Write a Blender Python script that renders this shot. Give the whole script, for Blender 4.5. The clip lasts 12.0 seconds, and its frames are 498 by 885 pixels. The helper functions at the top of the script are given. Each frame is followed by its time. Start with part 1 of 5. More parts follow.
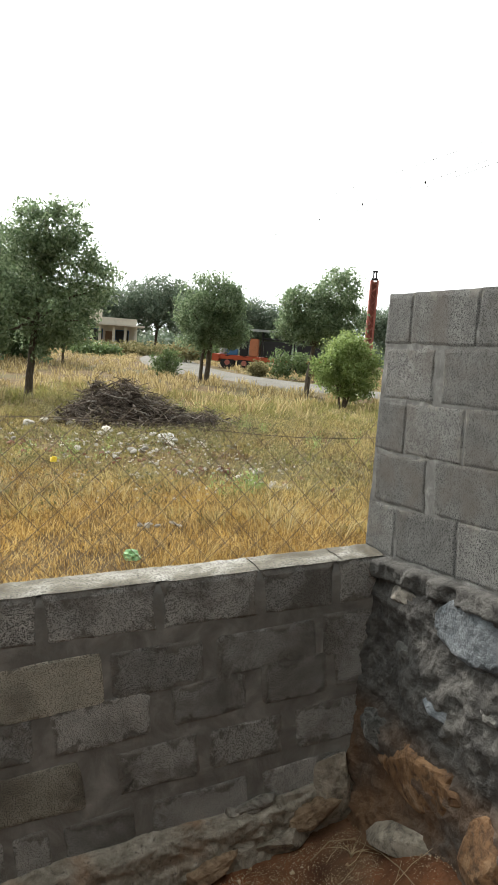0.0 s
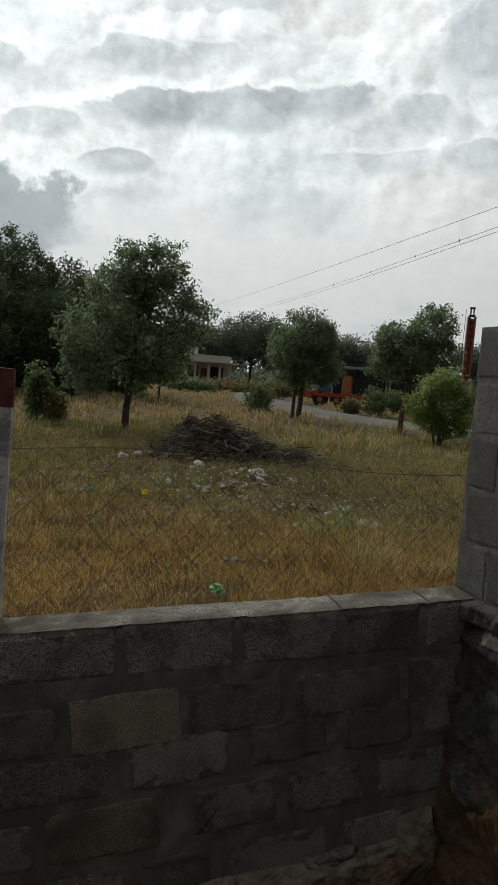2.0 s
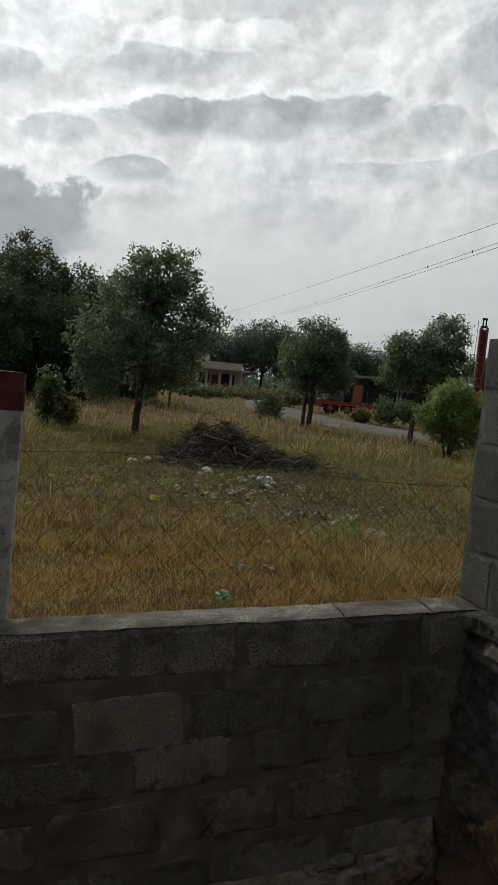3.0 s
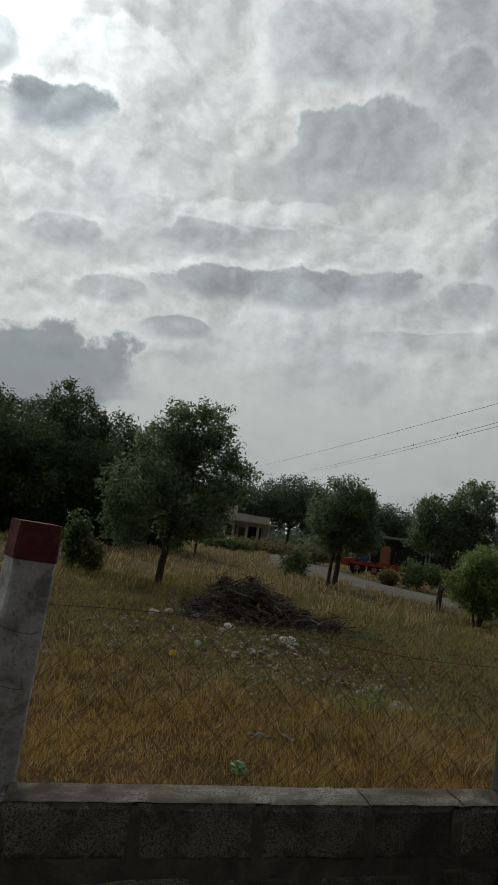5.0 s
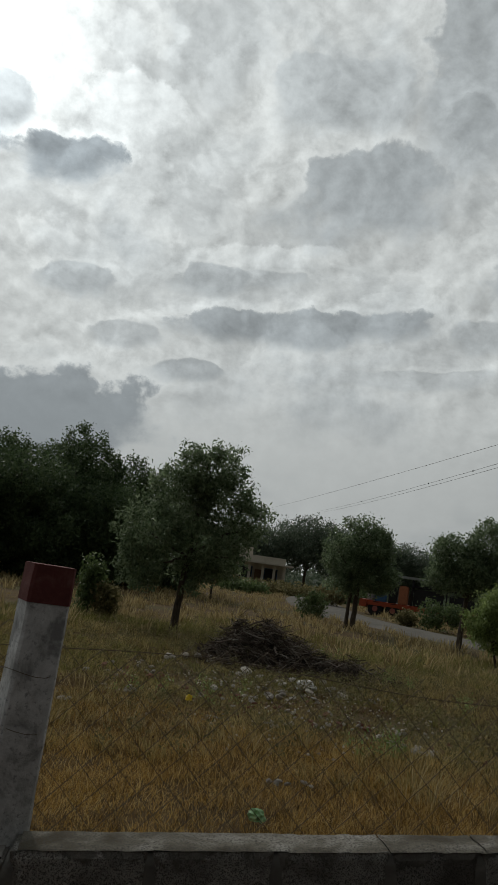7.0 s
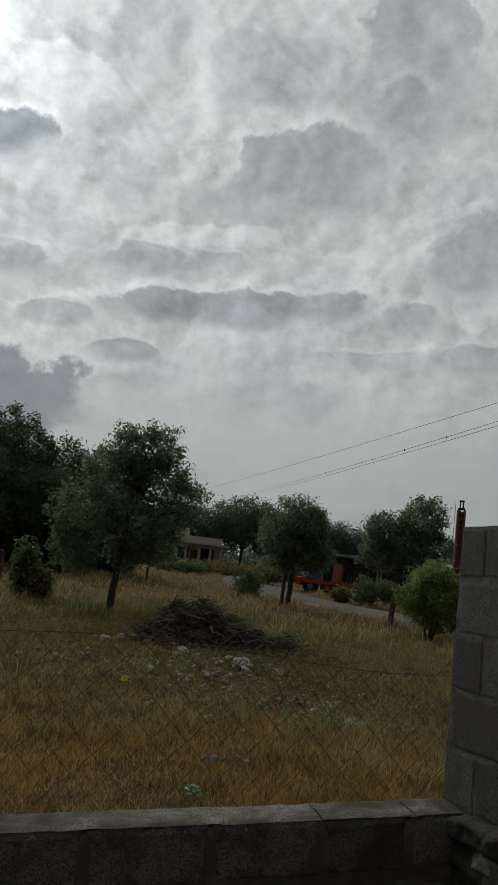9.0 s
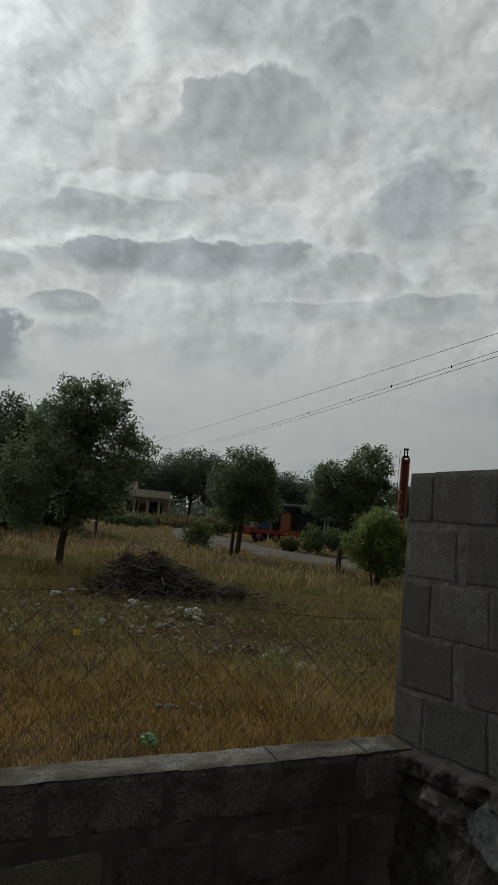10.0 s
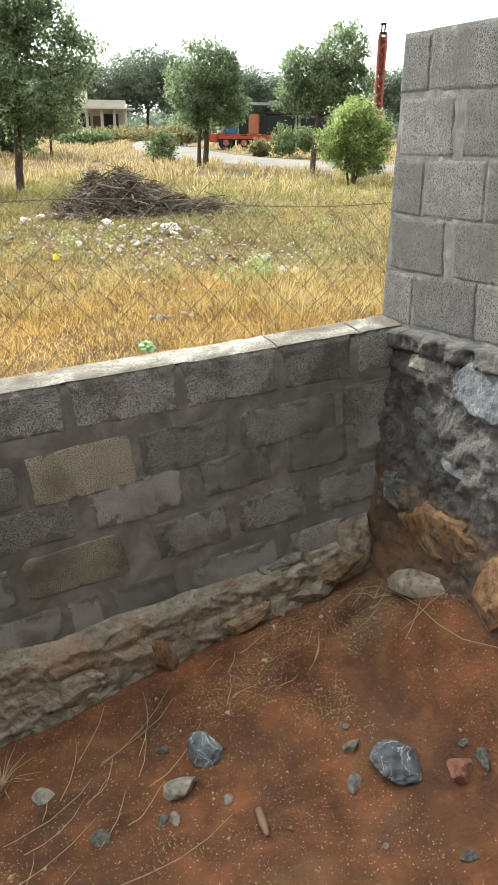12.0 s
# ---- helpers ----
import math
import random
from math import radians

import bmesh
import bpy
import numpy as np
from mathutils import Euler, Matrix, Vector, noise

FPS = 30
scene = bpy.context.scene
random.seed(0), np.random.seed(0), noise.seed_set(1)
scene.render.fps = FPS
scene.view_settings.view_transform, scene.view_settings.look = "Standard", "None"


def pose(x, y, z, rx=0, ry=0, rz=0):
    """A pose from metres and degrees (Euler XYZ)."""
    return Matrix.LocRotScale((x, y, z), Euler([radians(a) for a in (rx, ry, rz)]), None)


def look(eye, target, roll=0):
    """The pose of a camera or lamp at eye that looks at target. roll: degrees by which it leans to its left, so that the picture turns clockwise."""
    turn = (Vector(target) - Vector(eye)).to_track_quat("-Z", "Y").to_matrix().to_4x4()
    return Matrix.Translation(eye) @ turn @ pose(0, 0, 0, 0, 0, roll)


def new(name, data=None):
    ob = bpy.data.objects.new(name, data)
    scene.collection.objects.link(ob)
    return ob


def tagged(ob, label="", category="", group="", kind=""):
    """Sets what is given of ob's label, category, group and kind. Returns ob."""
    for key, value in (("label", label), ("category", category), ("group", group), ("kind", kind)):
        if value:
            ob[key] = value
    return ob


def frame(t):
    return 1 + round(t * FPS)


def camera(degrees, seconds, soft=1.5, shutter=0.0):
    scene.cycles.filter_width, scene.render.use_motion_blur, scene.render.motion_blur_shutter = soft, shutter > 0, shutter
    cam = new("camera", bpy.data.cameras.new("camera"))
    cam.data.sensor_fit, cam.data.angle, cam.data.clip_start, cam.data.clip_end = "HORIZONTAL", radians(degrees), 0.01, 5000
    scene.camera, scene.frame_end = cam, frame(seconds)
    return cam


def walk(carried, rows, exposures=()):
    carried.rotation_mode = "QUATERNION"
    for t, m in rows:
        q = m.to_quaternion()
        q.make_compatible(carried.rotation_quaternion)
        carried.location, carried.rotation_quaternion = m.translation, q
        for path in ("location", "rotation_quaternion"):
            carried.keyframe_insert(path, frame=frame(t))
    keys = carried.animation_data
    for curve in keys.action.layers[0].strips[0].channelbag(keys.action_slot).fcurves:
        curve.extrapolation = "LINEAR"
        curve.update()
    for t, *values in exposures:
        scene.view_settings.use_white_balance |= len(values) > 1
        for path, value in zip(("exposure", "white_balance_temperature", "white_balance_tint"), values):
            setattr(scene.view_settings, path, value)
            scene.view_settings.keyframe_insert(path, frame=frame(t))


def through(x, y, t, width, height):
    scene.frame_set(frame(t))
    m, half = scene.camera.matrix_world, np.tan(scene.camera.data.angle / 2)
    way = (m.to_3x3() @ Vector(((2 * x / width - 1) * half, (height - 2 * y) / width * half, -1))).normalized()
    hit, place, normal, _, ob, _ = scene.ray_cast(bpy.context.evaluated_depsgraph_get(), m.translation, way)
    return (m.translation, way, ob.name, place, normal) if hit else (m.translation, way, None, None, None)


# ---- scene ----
cam = camera(36.5, 12.0, soft=1.3)
PATH = [
    (0, (-1.567, -2.474, 1.758), (-0.845, -0.625, 1.511), 4.5),
    (0.5, (-1.532, -2.449, 1.75), (-0.946, -0.546, 1.563), 4.7),
    (1, (-1.524, -2.454, 1.75), (-0.939, -0.55, 1.569), 4.7),
    (1.5, (-1.522, -2.46, 1.746), (-0.948, -0.552, 1.57), 3.9),
    (2, (-1.528, -2.456, 1.748), (-1.042, -0.524, 1.578), 4.7),
    (2.5, (-1.526, -2.474, 1.749), (-1.069, -0.533, 1.593), 5.3),
    (2.7, (-1.52, -2.475, 1.747), (-1.064, -0.534, 1.592), 5.4),
    (4.3, (-1.538, -2.532, 1.779), (-1.075, -0.587, 1.816), 6.0),
    (4.5, (-1.538, -2.53, 1.781), (-1.125, -0.578, 1.921), 6.6),
    (5, (-1.551, -2.51, 1.787), (-1.213, -0.553, 2.025), 8.9),
    (5.5, (-1.542, -2.515, 1.785), (-1.253, -0.561, 2.098), 9.2),
    (6, (-1.532, -2.533, 1.785), (-1.235, -0.584, 2.12), 8.8),
    (6.5, (-1.539, -2.542, 1.784), (-1.245, -0.593, 2.124), 8.3),
    (7, (-1.543, -2.526, 1.782), (-1.26, -0.576, 2.121), 8.2),
    (7.5, (-1.539, -2.53, 1.78), (-1.123, -0.601, 2.104), 7.8),
    (7.7, (-1.534, -2.568, 1.781), (-1.112, -0.639, 2.103), 8.2),
    (9.5, (-1.528, -2.505, 1.77), (-1.019, -0.594, 2.066), 5.5),
    (10, (-1.531, -2.492, 1.77), (-0.924, -0.597, 1.971), 5.5),
    (10.5, (-1.516, -2.421, 1.759), (-0.929, -0.511, 1.659), 5.7),
    (11, (-1.53, -2.393, 1.762), (-0.856, -0.552, 1.366), 6.7),
    (11.5, (-1.54, -2.407, 1.757), (-0.873, -0.596, 1.232), 6.2),
    (11.8, (-1.536, -2.475, 1.706), (-0.837, -0.726, 1.034), 2.3),
    (12, (-1.583, -2.473, 1.702), (-0.917, -0.753, 0.929), 0.9),
]
walk(cam, [(t, look(eye, target, roll)) for t, eye, target, roll in PATH],
     exposures=[(0, 1.85), (0.12, 1.0), (0.3, 0.0), (0.6, -0.18), (2.7, -0.3), (4.5, -0.8), (5.5, -0.85), (7.5, -0.92), (9.5, -1.0), (10.2, -0.85), (10.5, -0.4), (10.8, 0.4), (11.0, 0.65), (11.5, 1.2), (11.8, 1.75), (12.0, 2.55)])


# ---- light: bright broken overcast, the sun behind thin cloud ahead and to the side ----
SUN_AZ, SUN_EL = -16.7, 34.2
sun_dir = Vector((math.sin(radians(SUN_AZ)) * math.cos(radians(SUN_EL)), math.cos(radians(SUN_AZ)) * math.cos(radians(SUN_EL)), math.sin(radians(SUN_EL))))
sun = new("sun", bpy.data.lights.new("sun", "SUN"))
sun.data.energy, sun.data.angle, sun.data.color = 1.5, radians(10), (1.0, 0.95, 0.87)
sun.matrix_world = look(sun_dir * 60, (0, 0, 0))


class Nodes:
    """Short hand for node trees."""

    def __init__(self, tree):
        self.tree = tree
        tree.nodes.clear()

    def put(self, kind, **inputs):
        n = self.tree.nodes.new(kind)
        for key, value in inputs.items():
            key = key.replace("_", " ")
            if isinstance(value, bpy.types.NodeSocket):
                self.tree.links.new(value, n.inputs[key])
            else:
                n.inputs[key].default_value = value
        return n

    def math(self, op, a, b=0.0, c=0.0, clamp=False):
        n = self.tree.nodes.new("ShaderNodeMath")
        n.operation, n.use_clamp = op, clamp
        for slot, value in zip(n.inputs, (a, b, c)):
            if isinstance(value, bpy.types.NodeSocket):
                self.tree.links.new(value, slot)
            else:
                slot.default_value = value
        return n.outputs[0]

    def vmath(self, op, a, b=None):
        n = self.tree.nodes.new("ShaderNodeVectorMath")
        n.operation = op
        for slot, value in zip(n.inputs, (a, b)):
            if value is None:
                continue
            if isinstance(value, bpy.types.NodeSocket):
                self.tree.links.new(value, slot)
            else:
                slot.default_value = value
        return n.outputs["Value"] if op in ("DOT_PRODUCT", "LENGTH", "DISTANCE") else n.outputs[0]

    def ramp(self, fac, stops):
        n = self.put("ShaderNodeValToRGB", Fac=fac)
        while len(n.color_ramp.elements) < len(stops):
            n.color_ramp.elements.new(0.5)
        for e, (at, col) in zip(n.color_ramp.elements, stops):
            e.position, e.color = at, (*(col if isinstance(col, tuple) else (col,) * 3), 1)
        return n.outputs[0]

    def mix(self, fac, a, b, kind="MIX"):
        n = self.tree.nodes.new("ShaderNodeMix")
        n.data_type, n.blend_type = "RGBA", kind
        for slot, value in ((n.inputs[0], fac), (n.inputs[6], a), (n.inputs[7], b)):
            if isinstance(value, bpy.types.NodeSocket):
                self.tree.links.new(value, slot)
            else:
                slot.default_value = value if isinstance(value, float) else (*value, 1)
        return n.outputs[2]

    def noise(self, vector, scale, detail=4.0, rough=0.55, warp=0.0):
        n = self.put("ShaderNodeTexNoise", Vector=vector, Scale=scale, Detail=detail, Roughness=rough, Distortion=warp)
        return n.outputs["Fac"]

    def smooth(self, value, lo, hi):
        n = self.put("ShaderNodeMapRange", Value=value)
        n.interpolation_type = "SMOOTHSTEP"
        n.inputs[1].default_value, n.inputs[2].default_value = lo, hi
        return n.outputs[0]


world = bpy.data.worlds.new("sky")
scene.world = world
world.use_nodes = True
w = Nodes(world.node_tree)
sky = w.put("ShaderNodeTexSky")
sky.sky_type, sky.sun_disc = "NISHITA", False
sky.sun_elevation, sky.sun_rotation = radians(SUN_EL), radians(SUN_AZ)
sky.dust_density, sky.air_density = 3.0, 1.2
way = w.vmath("NORMALIZE", w.put("ShaderNodeTexCoord").outputs["Generated"])
sep = w.put("ShaderNodeSeparateXYZ", Vector=way)
wx, wy, wz = sep.outputs
high = w.math("MAXIMUM", wz, 0.0)
low = w.math("ADD", high, 0.22)
flat = w.put("ShaderNodeCombineXYZ", X=w.math("DIVIDE", wx, low), Y=w.math("DIVIDE", wy, low)).outputs[0]
az = w.math("MULTIPLY", w.math("ARCTAN2", wx, wy), 57.2958)
el = w.math("MULTIPLY", w.math("ARCSINE", high), 57.2958)
# heaped cloud, torn a little by finer noise
warp = w.vmath("SUBTRACT", w.put("ShaderNodeTexNoise", Vector=way, Scale=8.0, Detail=3.0, Roughness=0.5).outputs["Color"], (0.5, 0.5, 0.5))
warp_a = w.vmath("SCALE", warp)
warp_a.node.inputs["Scale"].default_value = 0.035
heap = w.vmath("ADD", w.vmath("MULTIPLY", way, (1.0, 1.0, 1.15)), warp_a)
to_sun = w.vmath("SUBTRACT", tuple(sun_dir), way)


def toward_sun(step):
    v = w.vmath("SCALE", w.vmath("NORMALIZE", to_sun))
    v.node.inputs["Scale"].default_value = step
    return w.vmath("ADD", heap, v)


puff = w.noise(heap, 11.0, 8.0, 0.6)
rise = w.math("SUBTRACT", puff, w.noise(toward_sun(0.014), 11.0, 8.0, 0.6))
wide_puff = w.noise(w.vmath("ADD", heap, (3.1, 1.7, 0.4)), 4.4, 9.0, 0.54)
veil = w.noise(w.vmath("MULTIPLY", way, (1.0, 1.0, 1.8)), 5.0, 4.0, 0.5)
edge_a = w.math("MULTIPLY", w.math("SUBTRACT", w.noise(heap, 8.0, 7.0, 0.58), 0.5), 3.4)
edge_b = w.math("MULTIPLY", w.math("SUBTRACT", w.noise(w.vmath("ADD", heap, (7.3, 2.1, 4.4)), 10.0, 7.0, 0.58), 0.5), 3.4)


def cloud(a, e, wide, tall):
    """A cloud mass about a bearing and a height, in degrees: its body, crisp above and soft below, and the lit rim along its top."""
    da = w.math("SUBTRACT", az, a)
    du = w.math("ADD", w.math("DIVIDE", da, wide), w.math("MULTIPLY", edge_a, 0.34))
    dv = w.math("DIVIDE", w.math("SUBTRACT", w.math("SUBTRACT", el, e), w.math("MULTIPLY", da, 0.11)), tall)
    dv = w.math("ADD", dv, w.math("MULTIPLY", edge_b, 0.42))
    far = w.math("SQRT", w.math("ADD", w.math("MULTIPLY", du, du), w.math("MULTIPLY", dv, dv)))
    far = w.math("ADD", far, w.math("MULTIPLY", w.math("SUBTRACT", 0.5, puff), 2.3))
    above = w.smooth(dv, -0.5, 0.5)
    soft = w.math("SUBTRACT", 0.42, w.math("MULTIPLY", above, 0.3))
    mask = w.math("SUBTRACT", 1.0, w.smooth(w.math("DIVIDE", w.math("SUBTRACT", far, 1.0), soft), -1.0, 1.0))
    rim = w.math("MULTIPLY", w.math("MULTIPLY", w.smooth(far, 0.96, 1.1), w.smooth(far, 1.75, 1.1)), above)
    return mask, rim


# darker undersides: bearing, height, half width, half height, depth
DARK = [(11.2, 18.8, 8.3, 1.3, 0.3), (3.3, 21.1, 3.5, 1.0, 0.2), (-7.7, 9.6, 7.4, 2.9, 0.36), (-9.9, 27.3, 3.7, 1.5, 0.46), (-14.1, 29.7, 2.2, 2.3, 0.25), (14.1, 28.6, 6.1, 2.9, 0.24), (12.4, 35.1, 5.2, 2.3, 0.17), (3.0, 14.3, 2.5, 0.8, 0.2), (29.7, 23.6, 4.0, 2.9, 0.27), (24.9, 19.3, 2.4, 1.2, 0.15), (22.5, 33.8, 1.9, 1.5, 0.22), (30.9, 16.8, 3.6, 1.0, 0.15), (0.4, 36.6, 4.3, 3.5, 0.1), (22.7, 36.2, 4.3, 5.0, 0.2), (-6.8, 19.6, 2.5, 1.1, 0.2), (19.5, 15.8, 6.8, 0.7, 0.12), (8.2, 21.9, 3.9, 0.8, 0.14), (-2.2, 16.3, 2.4, 0.8, 0.14)]
# sunlit heaps
BRIGHT = [(-3.9, 32.2, 4.3, 2.0, 0.3), (7.7, 23.5, 5.9, 1.0, 0.28), (7.8, 34.6, 3.3, 4.2, 0.2), (25.7, 25.1, 3.8, 2.3, 0.16), (18.1, 21.6, 2.5, 0.6, 0.26), (-5.1, 27.8, 4.8, 2.7, 0.2), (16.1, 37.5, 3.4, 1.2, 0.2), (1.1, 32.6, 4.6, 3.5, 0.1)]
heaped = w.math("MULTIPLY", w.smooth(wide_puff, 0.495, 0.52), w.smooth(el, 8.0, 16.0))
deep = w.math("MULTIPLY", w.smooth(wide_puff, 0.515, 0.68), w.smooth(el, 8.0, 16.0))
shade = w.math("ADD", w.math("MULTIPLY", w.smooth(veil, 0.48, 0.64), 0.08), w.math("MULTIPLY", deep, 0.2))
lift = w.math("MULTIPLY", heaped, 0.17)
for a, e, wide, tall, depth in DARK:
    mask, rim = cloud(a, e, 1.05 * wide, 1.1 * tall)
    shade = w.math("MAXIMUM", shade, w.math("MULTIPLY", mask, depth * 1.1))
    lift = w.math("MAXIMUM", lift, w.math("MULTIPLY", rim, 0.1 + 0.6 * depth))
for a, e, wide, tall, depth in BRIGHT:
    lift = w.math("MAXIMUM", lift, w.math("MULTIPLY", cloud(a, e, wide, tall)[0], depth))
fade = w.smooth(el, 8.0, 17.0)
lift = w.math("MULTIPLY", lift, w.math("ADD", 0.15, w.math("MULTIPLY", fade, 0.85)))
toward = w.math("MAXIMUM", w.vmath("DOT_PRODUCT", way, tuple(sun_dir)), -1.0)
near_sun = w.math("POWER", w.math("MAXIMUM", toward, 0.0), 26.0)
body = w.math("POWER", w.math("MAXIMUM", toward, 0.0), 160.0)
# thin bright cloud scatters light forwards: the sky is brightest about the sun and duller away from it
hazy = w.math("ADD", 0.86, w.math("MULTIPLY", w.smooth(el, 4.0, 17.0), 0.14))
round_sun = w.math("ADD", 0.11, w.math("MULTIPLY", w.smooth(toward, -0.2, 0.92), 0.86))
glow = w.math("ADD", w.math("MULTIPLY", near_sun, 0.42), w.math("MULTIPLY", body, 1.3))
value = w.math("ADD", w.math("ADD", round_sun, glow), w.math("MULTIPLY", lift, w.math("ADD", 0.75, near_sun)))
value = w.math("MULTIPLY", w.math("MULTIPLY", value, hazy), w.math("SUBTRACT", 1.0, shade))
relief = w.math("MULTIPLY", rise, w.math("ADD", 0.25, w.math("MULTIPLY", fade, 1.5)))
relief = w.math("ADD", relief, w.math("MULTIPLY", w.math("SUBTRACT", w.noise(heap, 30.0, 5.0, 0.55), 0.5), w.math("ADD", 0.03, w.math("MULTIPLY", fade, 0.07))))
value = w.math("MULTIPLY", value, w.math("ADD", 1.0, relief))
tint = w.mix(w.math("MULTIPLY", shade, 1.6), (0.95, 1.0, 0.99), (0.80, 0.92, 1.0))
cloud_col = w.vmath("SCALE", tint)
world.node_tree.links.new(value, cloud_col.node.inputs["Scale"])
thin = w.smooth(w.noise(flat, 0.9, 4.0), 0.66, 0.74)
clear = w.vmath("SCALE", sky.outputs[0])
clear.node.inputs["Scale"].default_value = 0.09
total = w.mix(w.math("MULTIPLY", thin, 0.25), cloud_col, clear)
back = w.put("ShaderNodeBackground", Color=total, Strength=1.0)
w.tree.links.new(back.outputs[0], w.put("ShaderNodeOutputWorld").inputs[0])


# ---- materials ----
def material(name, build, rough=0.9, spec=0.3):
    m = bpy.data.materials.new(name)
    m.use_nodes = True
    n = Nodes(m.node_tree)
    bsdf = n.put("ShaderNodeBsdfPrincipled", Roughness=rough)
    bsdf.inputs["Specular IOR Level"].default_value = spec
    out = n.put("ShaderNodeOutputMaterial")
    n.tree.links.new(bsdf.outputs[0], out.inputs[0])
    pos = n.put("ShaderNodeTexCoord").outputs["Object"]
    geo = n.put("ShaderNodeNewGeometry").outputs["Position"]
    n.bsdf, n.out, n.pos, n.place = bsdf, out, pos, geo
    n.rnd = lambda: n.put("ShaderNodeObjectInfo").outputs["Random"]
    n.island = lambda: n.put("ShaderNodeNewGeometry").outputs["Random Per Island"]
    col, bump, depth = build(n)
    if isinstance(col, bpy.types.NodeSocket):
        n.tree.links.new(col, bsdf.inputs["Base Color"])
    else:
        bsdf.inputs["Base Color"].default_value = (*col, 1)
    if bump is not None:
        b = n.put("ShaderNodeBump", Height=bump, Strength=1.0, Distance=depth)
        n.tree.links.new(b.outputs[0], bsdf.inputs["Normal"])
    return m


def vary(n, rnd, lo, hi):
    m = n.put("ShaderNodeMapRange", Value=rnd)
    m.inputs[3].default_value, m.inputs[4].default_value = lo, hi
    return m.outputs[0]


def scale_col(n, col, by):
    s = n.vmath("SCALE", col)
    n.tree.links.new(by, s.node.inputs["Scale"])
    return s


def block_build(a, b, c, smear):
    def build(n):
        pits = n.noise(n.place, 215.0, 3.0, 0.65)
        coarse = n.noise(n.place, 14.0, 5.0, 0.6)
        stain = n.noise(n.place, 2.6, 4.0, 0.6, 0.4)
        col = n.ramp(coarse, [(0.25, a), (0.55, b), (0.8, c)])
        col = n.mix(n.smooth(pits, 0.36, 0.56), tuple(0.36 * v for v in a), col)
        col = scale_col(n, col, vary(n, n.rnd(), 0.72, 1.32))
        col = n.mix(n.math("MULTIPLY", n.smooth(stain, 0.46, 0.66), 0.65), col, (0.10, 0.085, 0.07))
        # mortar dragged over the block's edges
        gen = n.put("ShaderNodeSeparateXYZ", Vector=n.put("ShaderNodeTexCoord").outputs["Generated"]).outputs
        ex = n.math("SUBTRACT", 0.5, n.math("ABSOLUTE", n.math("SUBTRACT", gen[0], 0.5)))
        ez = n.math("MULTIPLY", n.math("SUBTRACT", 0.5, n.math("ABSOLUTE", n.math("SUBTRACT", gen[2], 0.5))), 0.5)
        rag = n.math("MULTIPLY", n.math("SUBTRACT", n.noise(n.place, 9.0, 6.0, 0.65), 0.42), 0.75)
        drag = n.math("SUBTRACT", 1.0, n.smooth(n.math("SUBTRACT", n.math("MINIMUM", ex, ez), rag), smear - 0.05, smear + 0.03))
        drag = n.math("MULTIPLY", drag, 0.85)
        col = n.mix(drag, col, n.ramp(coarse, [(0.3, (0.085, 0.078, 0.068)), (0.52, (0.145, 0.134, 0.117)), (0.75, (0.22, 0.205, 0.18))]))
        pits = n.math("MAXIMUM", pits, n.math("MULTIPLY", drag, 0.6))
        height = n.math("ADD", n.math("MULTIPLY", n.smooth(pits, 0.34, 0.58), 1.0), n.math("MULTIPLY", coarse, 0.5))
        return col, height, 0.006
    return build


M_BLOCK = material("concrete_block", block_build((0.33, 0.318, 0.292), (0.46, 0.443, 0.41), (0.57, 0.55, 0.51), 0.0))
M_BLOCK_PALE = material("pale_concrete_block", block_build((0.4, 0.365, 0.29), (0.52, 0.48, 0.39), (0.63, 0.585, 0.49), -0.08))
M_BLOCK_PIER = material("grey_concrete_block", block_build((0.11, 0.107, 0.099), (0.155, 0.151, 0.141), (0.205, 0.2, 0.188), -0.06))


def mortar_build(n):
    grit = n.noise(n.place, 70.0, 4.0, 0.6)
    smear = n.noise(n.place, 7.0, 5.0, 0.6, 0.6)
    damp = n.noise(n.place, 1.7, 4.0, 0.55)
    col = n.ramp(smear, [(0.28, (0.09, 0.085, 0.076)), (0.52, (0.155, 0.147, 0.132)), (0.76, (0.27, 0.257, 0.232))])
    col = n.mix(n.math("MULTIPLY", n.smooth(damp, 0.5, 0.7), 0.4), col, (0.07, 0.06, 0.05))
    return col, n.math("ADD", n.math("MULTIPLY", grit, 0.35), smear), 0.008


M_MORTAR = material("mortar", mortar_build)


def grey_mortar(n):
    grit = n.noise(n.place, 90.0, 4.0, 0.65)
    smear = n.noise(n.place, 12.0, 6.0, 0.65, 0.4)
    col = n.ramp(smear, [(0.28, (0.055, 0.053, 0.048)), (0.52, (0.105, 0.102, 0.095)), (0.75, (0.2, 0.195, 0.184))])
    return col, n.math("ADD", n.math("MULTIPLY", grit, 0.7), smear), 0.012


M_PIER_MORTAR = material("grey_lumpy_mortar", grey_mortar)


def cap_build(n):
    grit = n.noise(n.place, 120.0, 4.0, 0.65)
    patch = n.noise(n.place, 5.0, 5.0, 0.6, 0.5)
    col = n.ramp(patch, [(0.36, (0.09, 0.078, 0.058)), (0.5, (0.18, 0.166, 0.136)), (0.66, (0.34, 0.325, 0.292))])
    col = n.mix(n.smooth(grit, 0.34, 0.56), (0.1, 0.093, 0.083), col)
    return col, n.math("ADD", n.math("MULTIPLY", grit, 0.6), patch), 0.006


M_CAP = material("weathered_cement", cap_build, 1.0, 0.04)


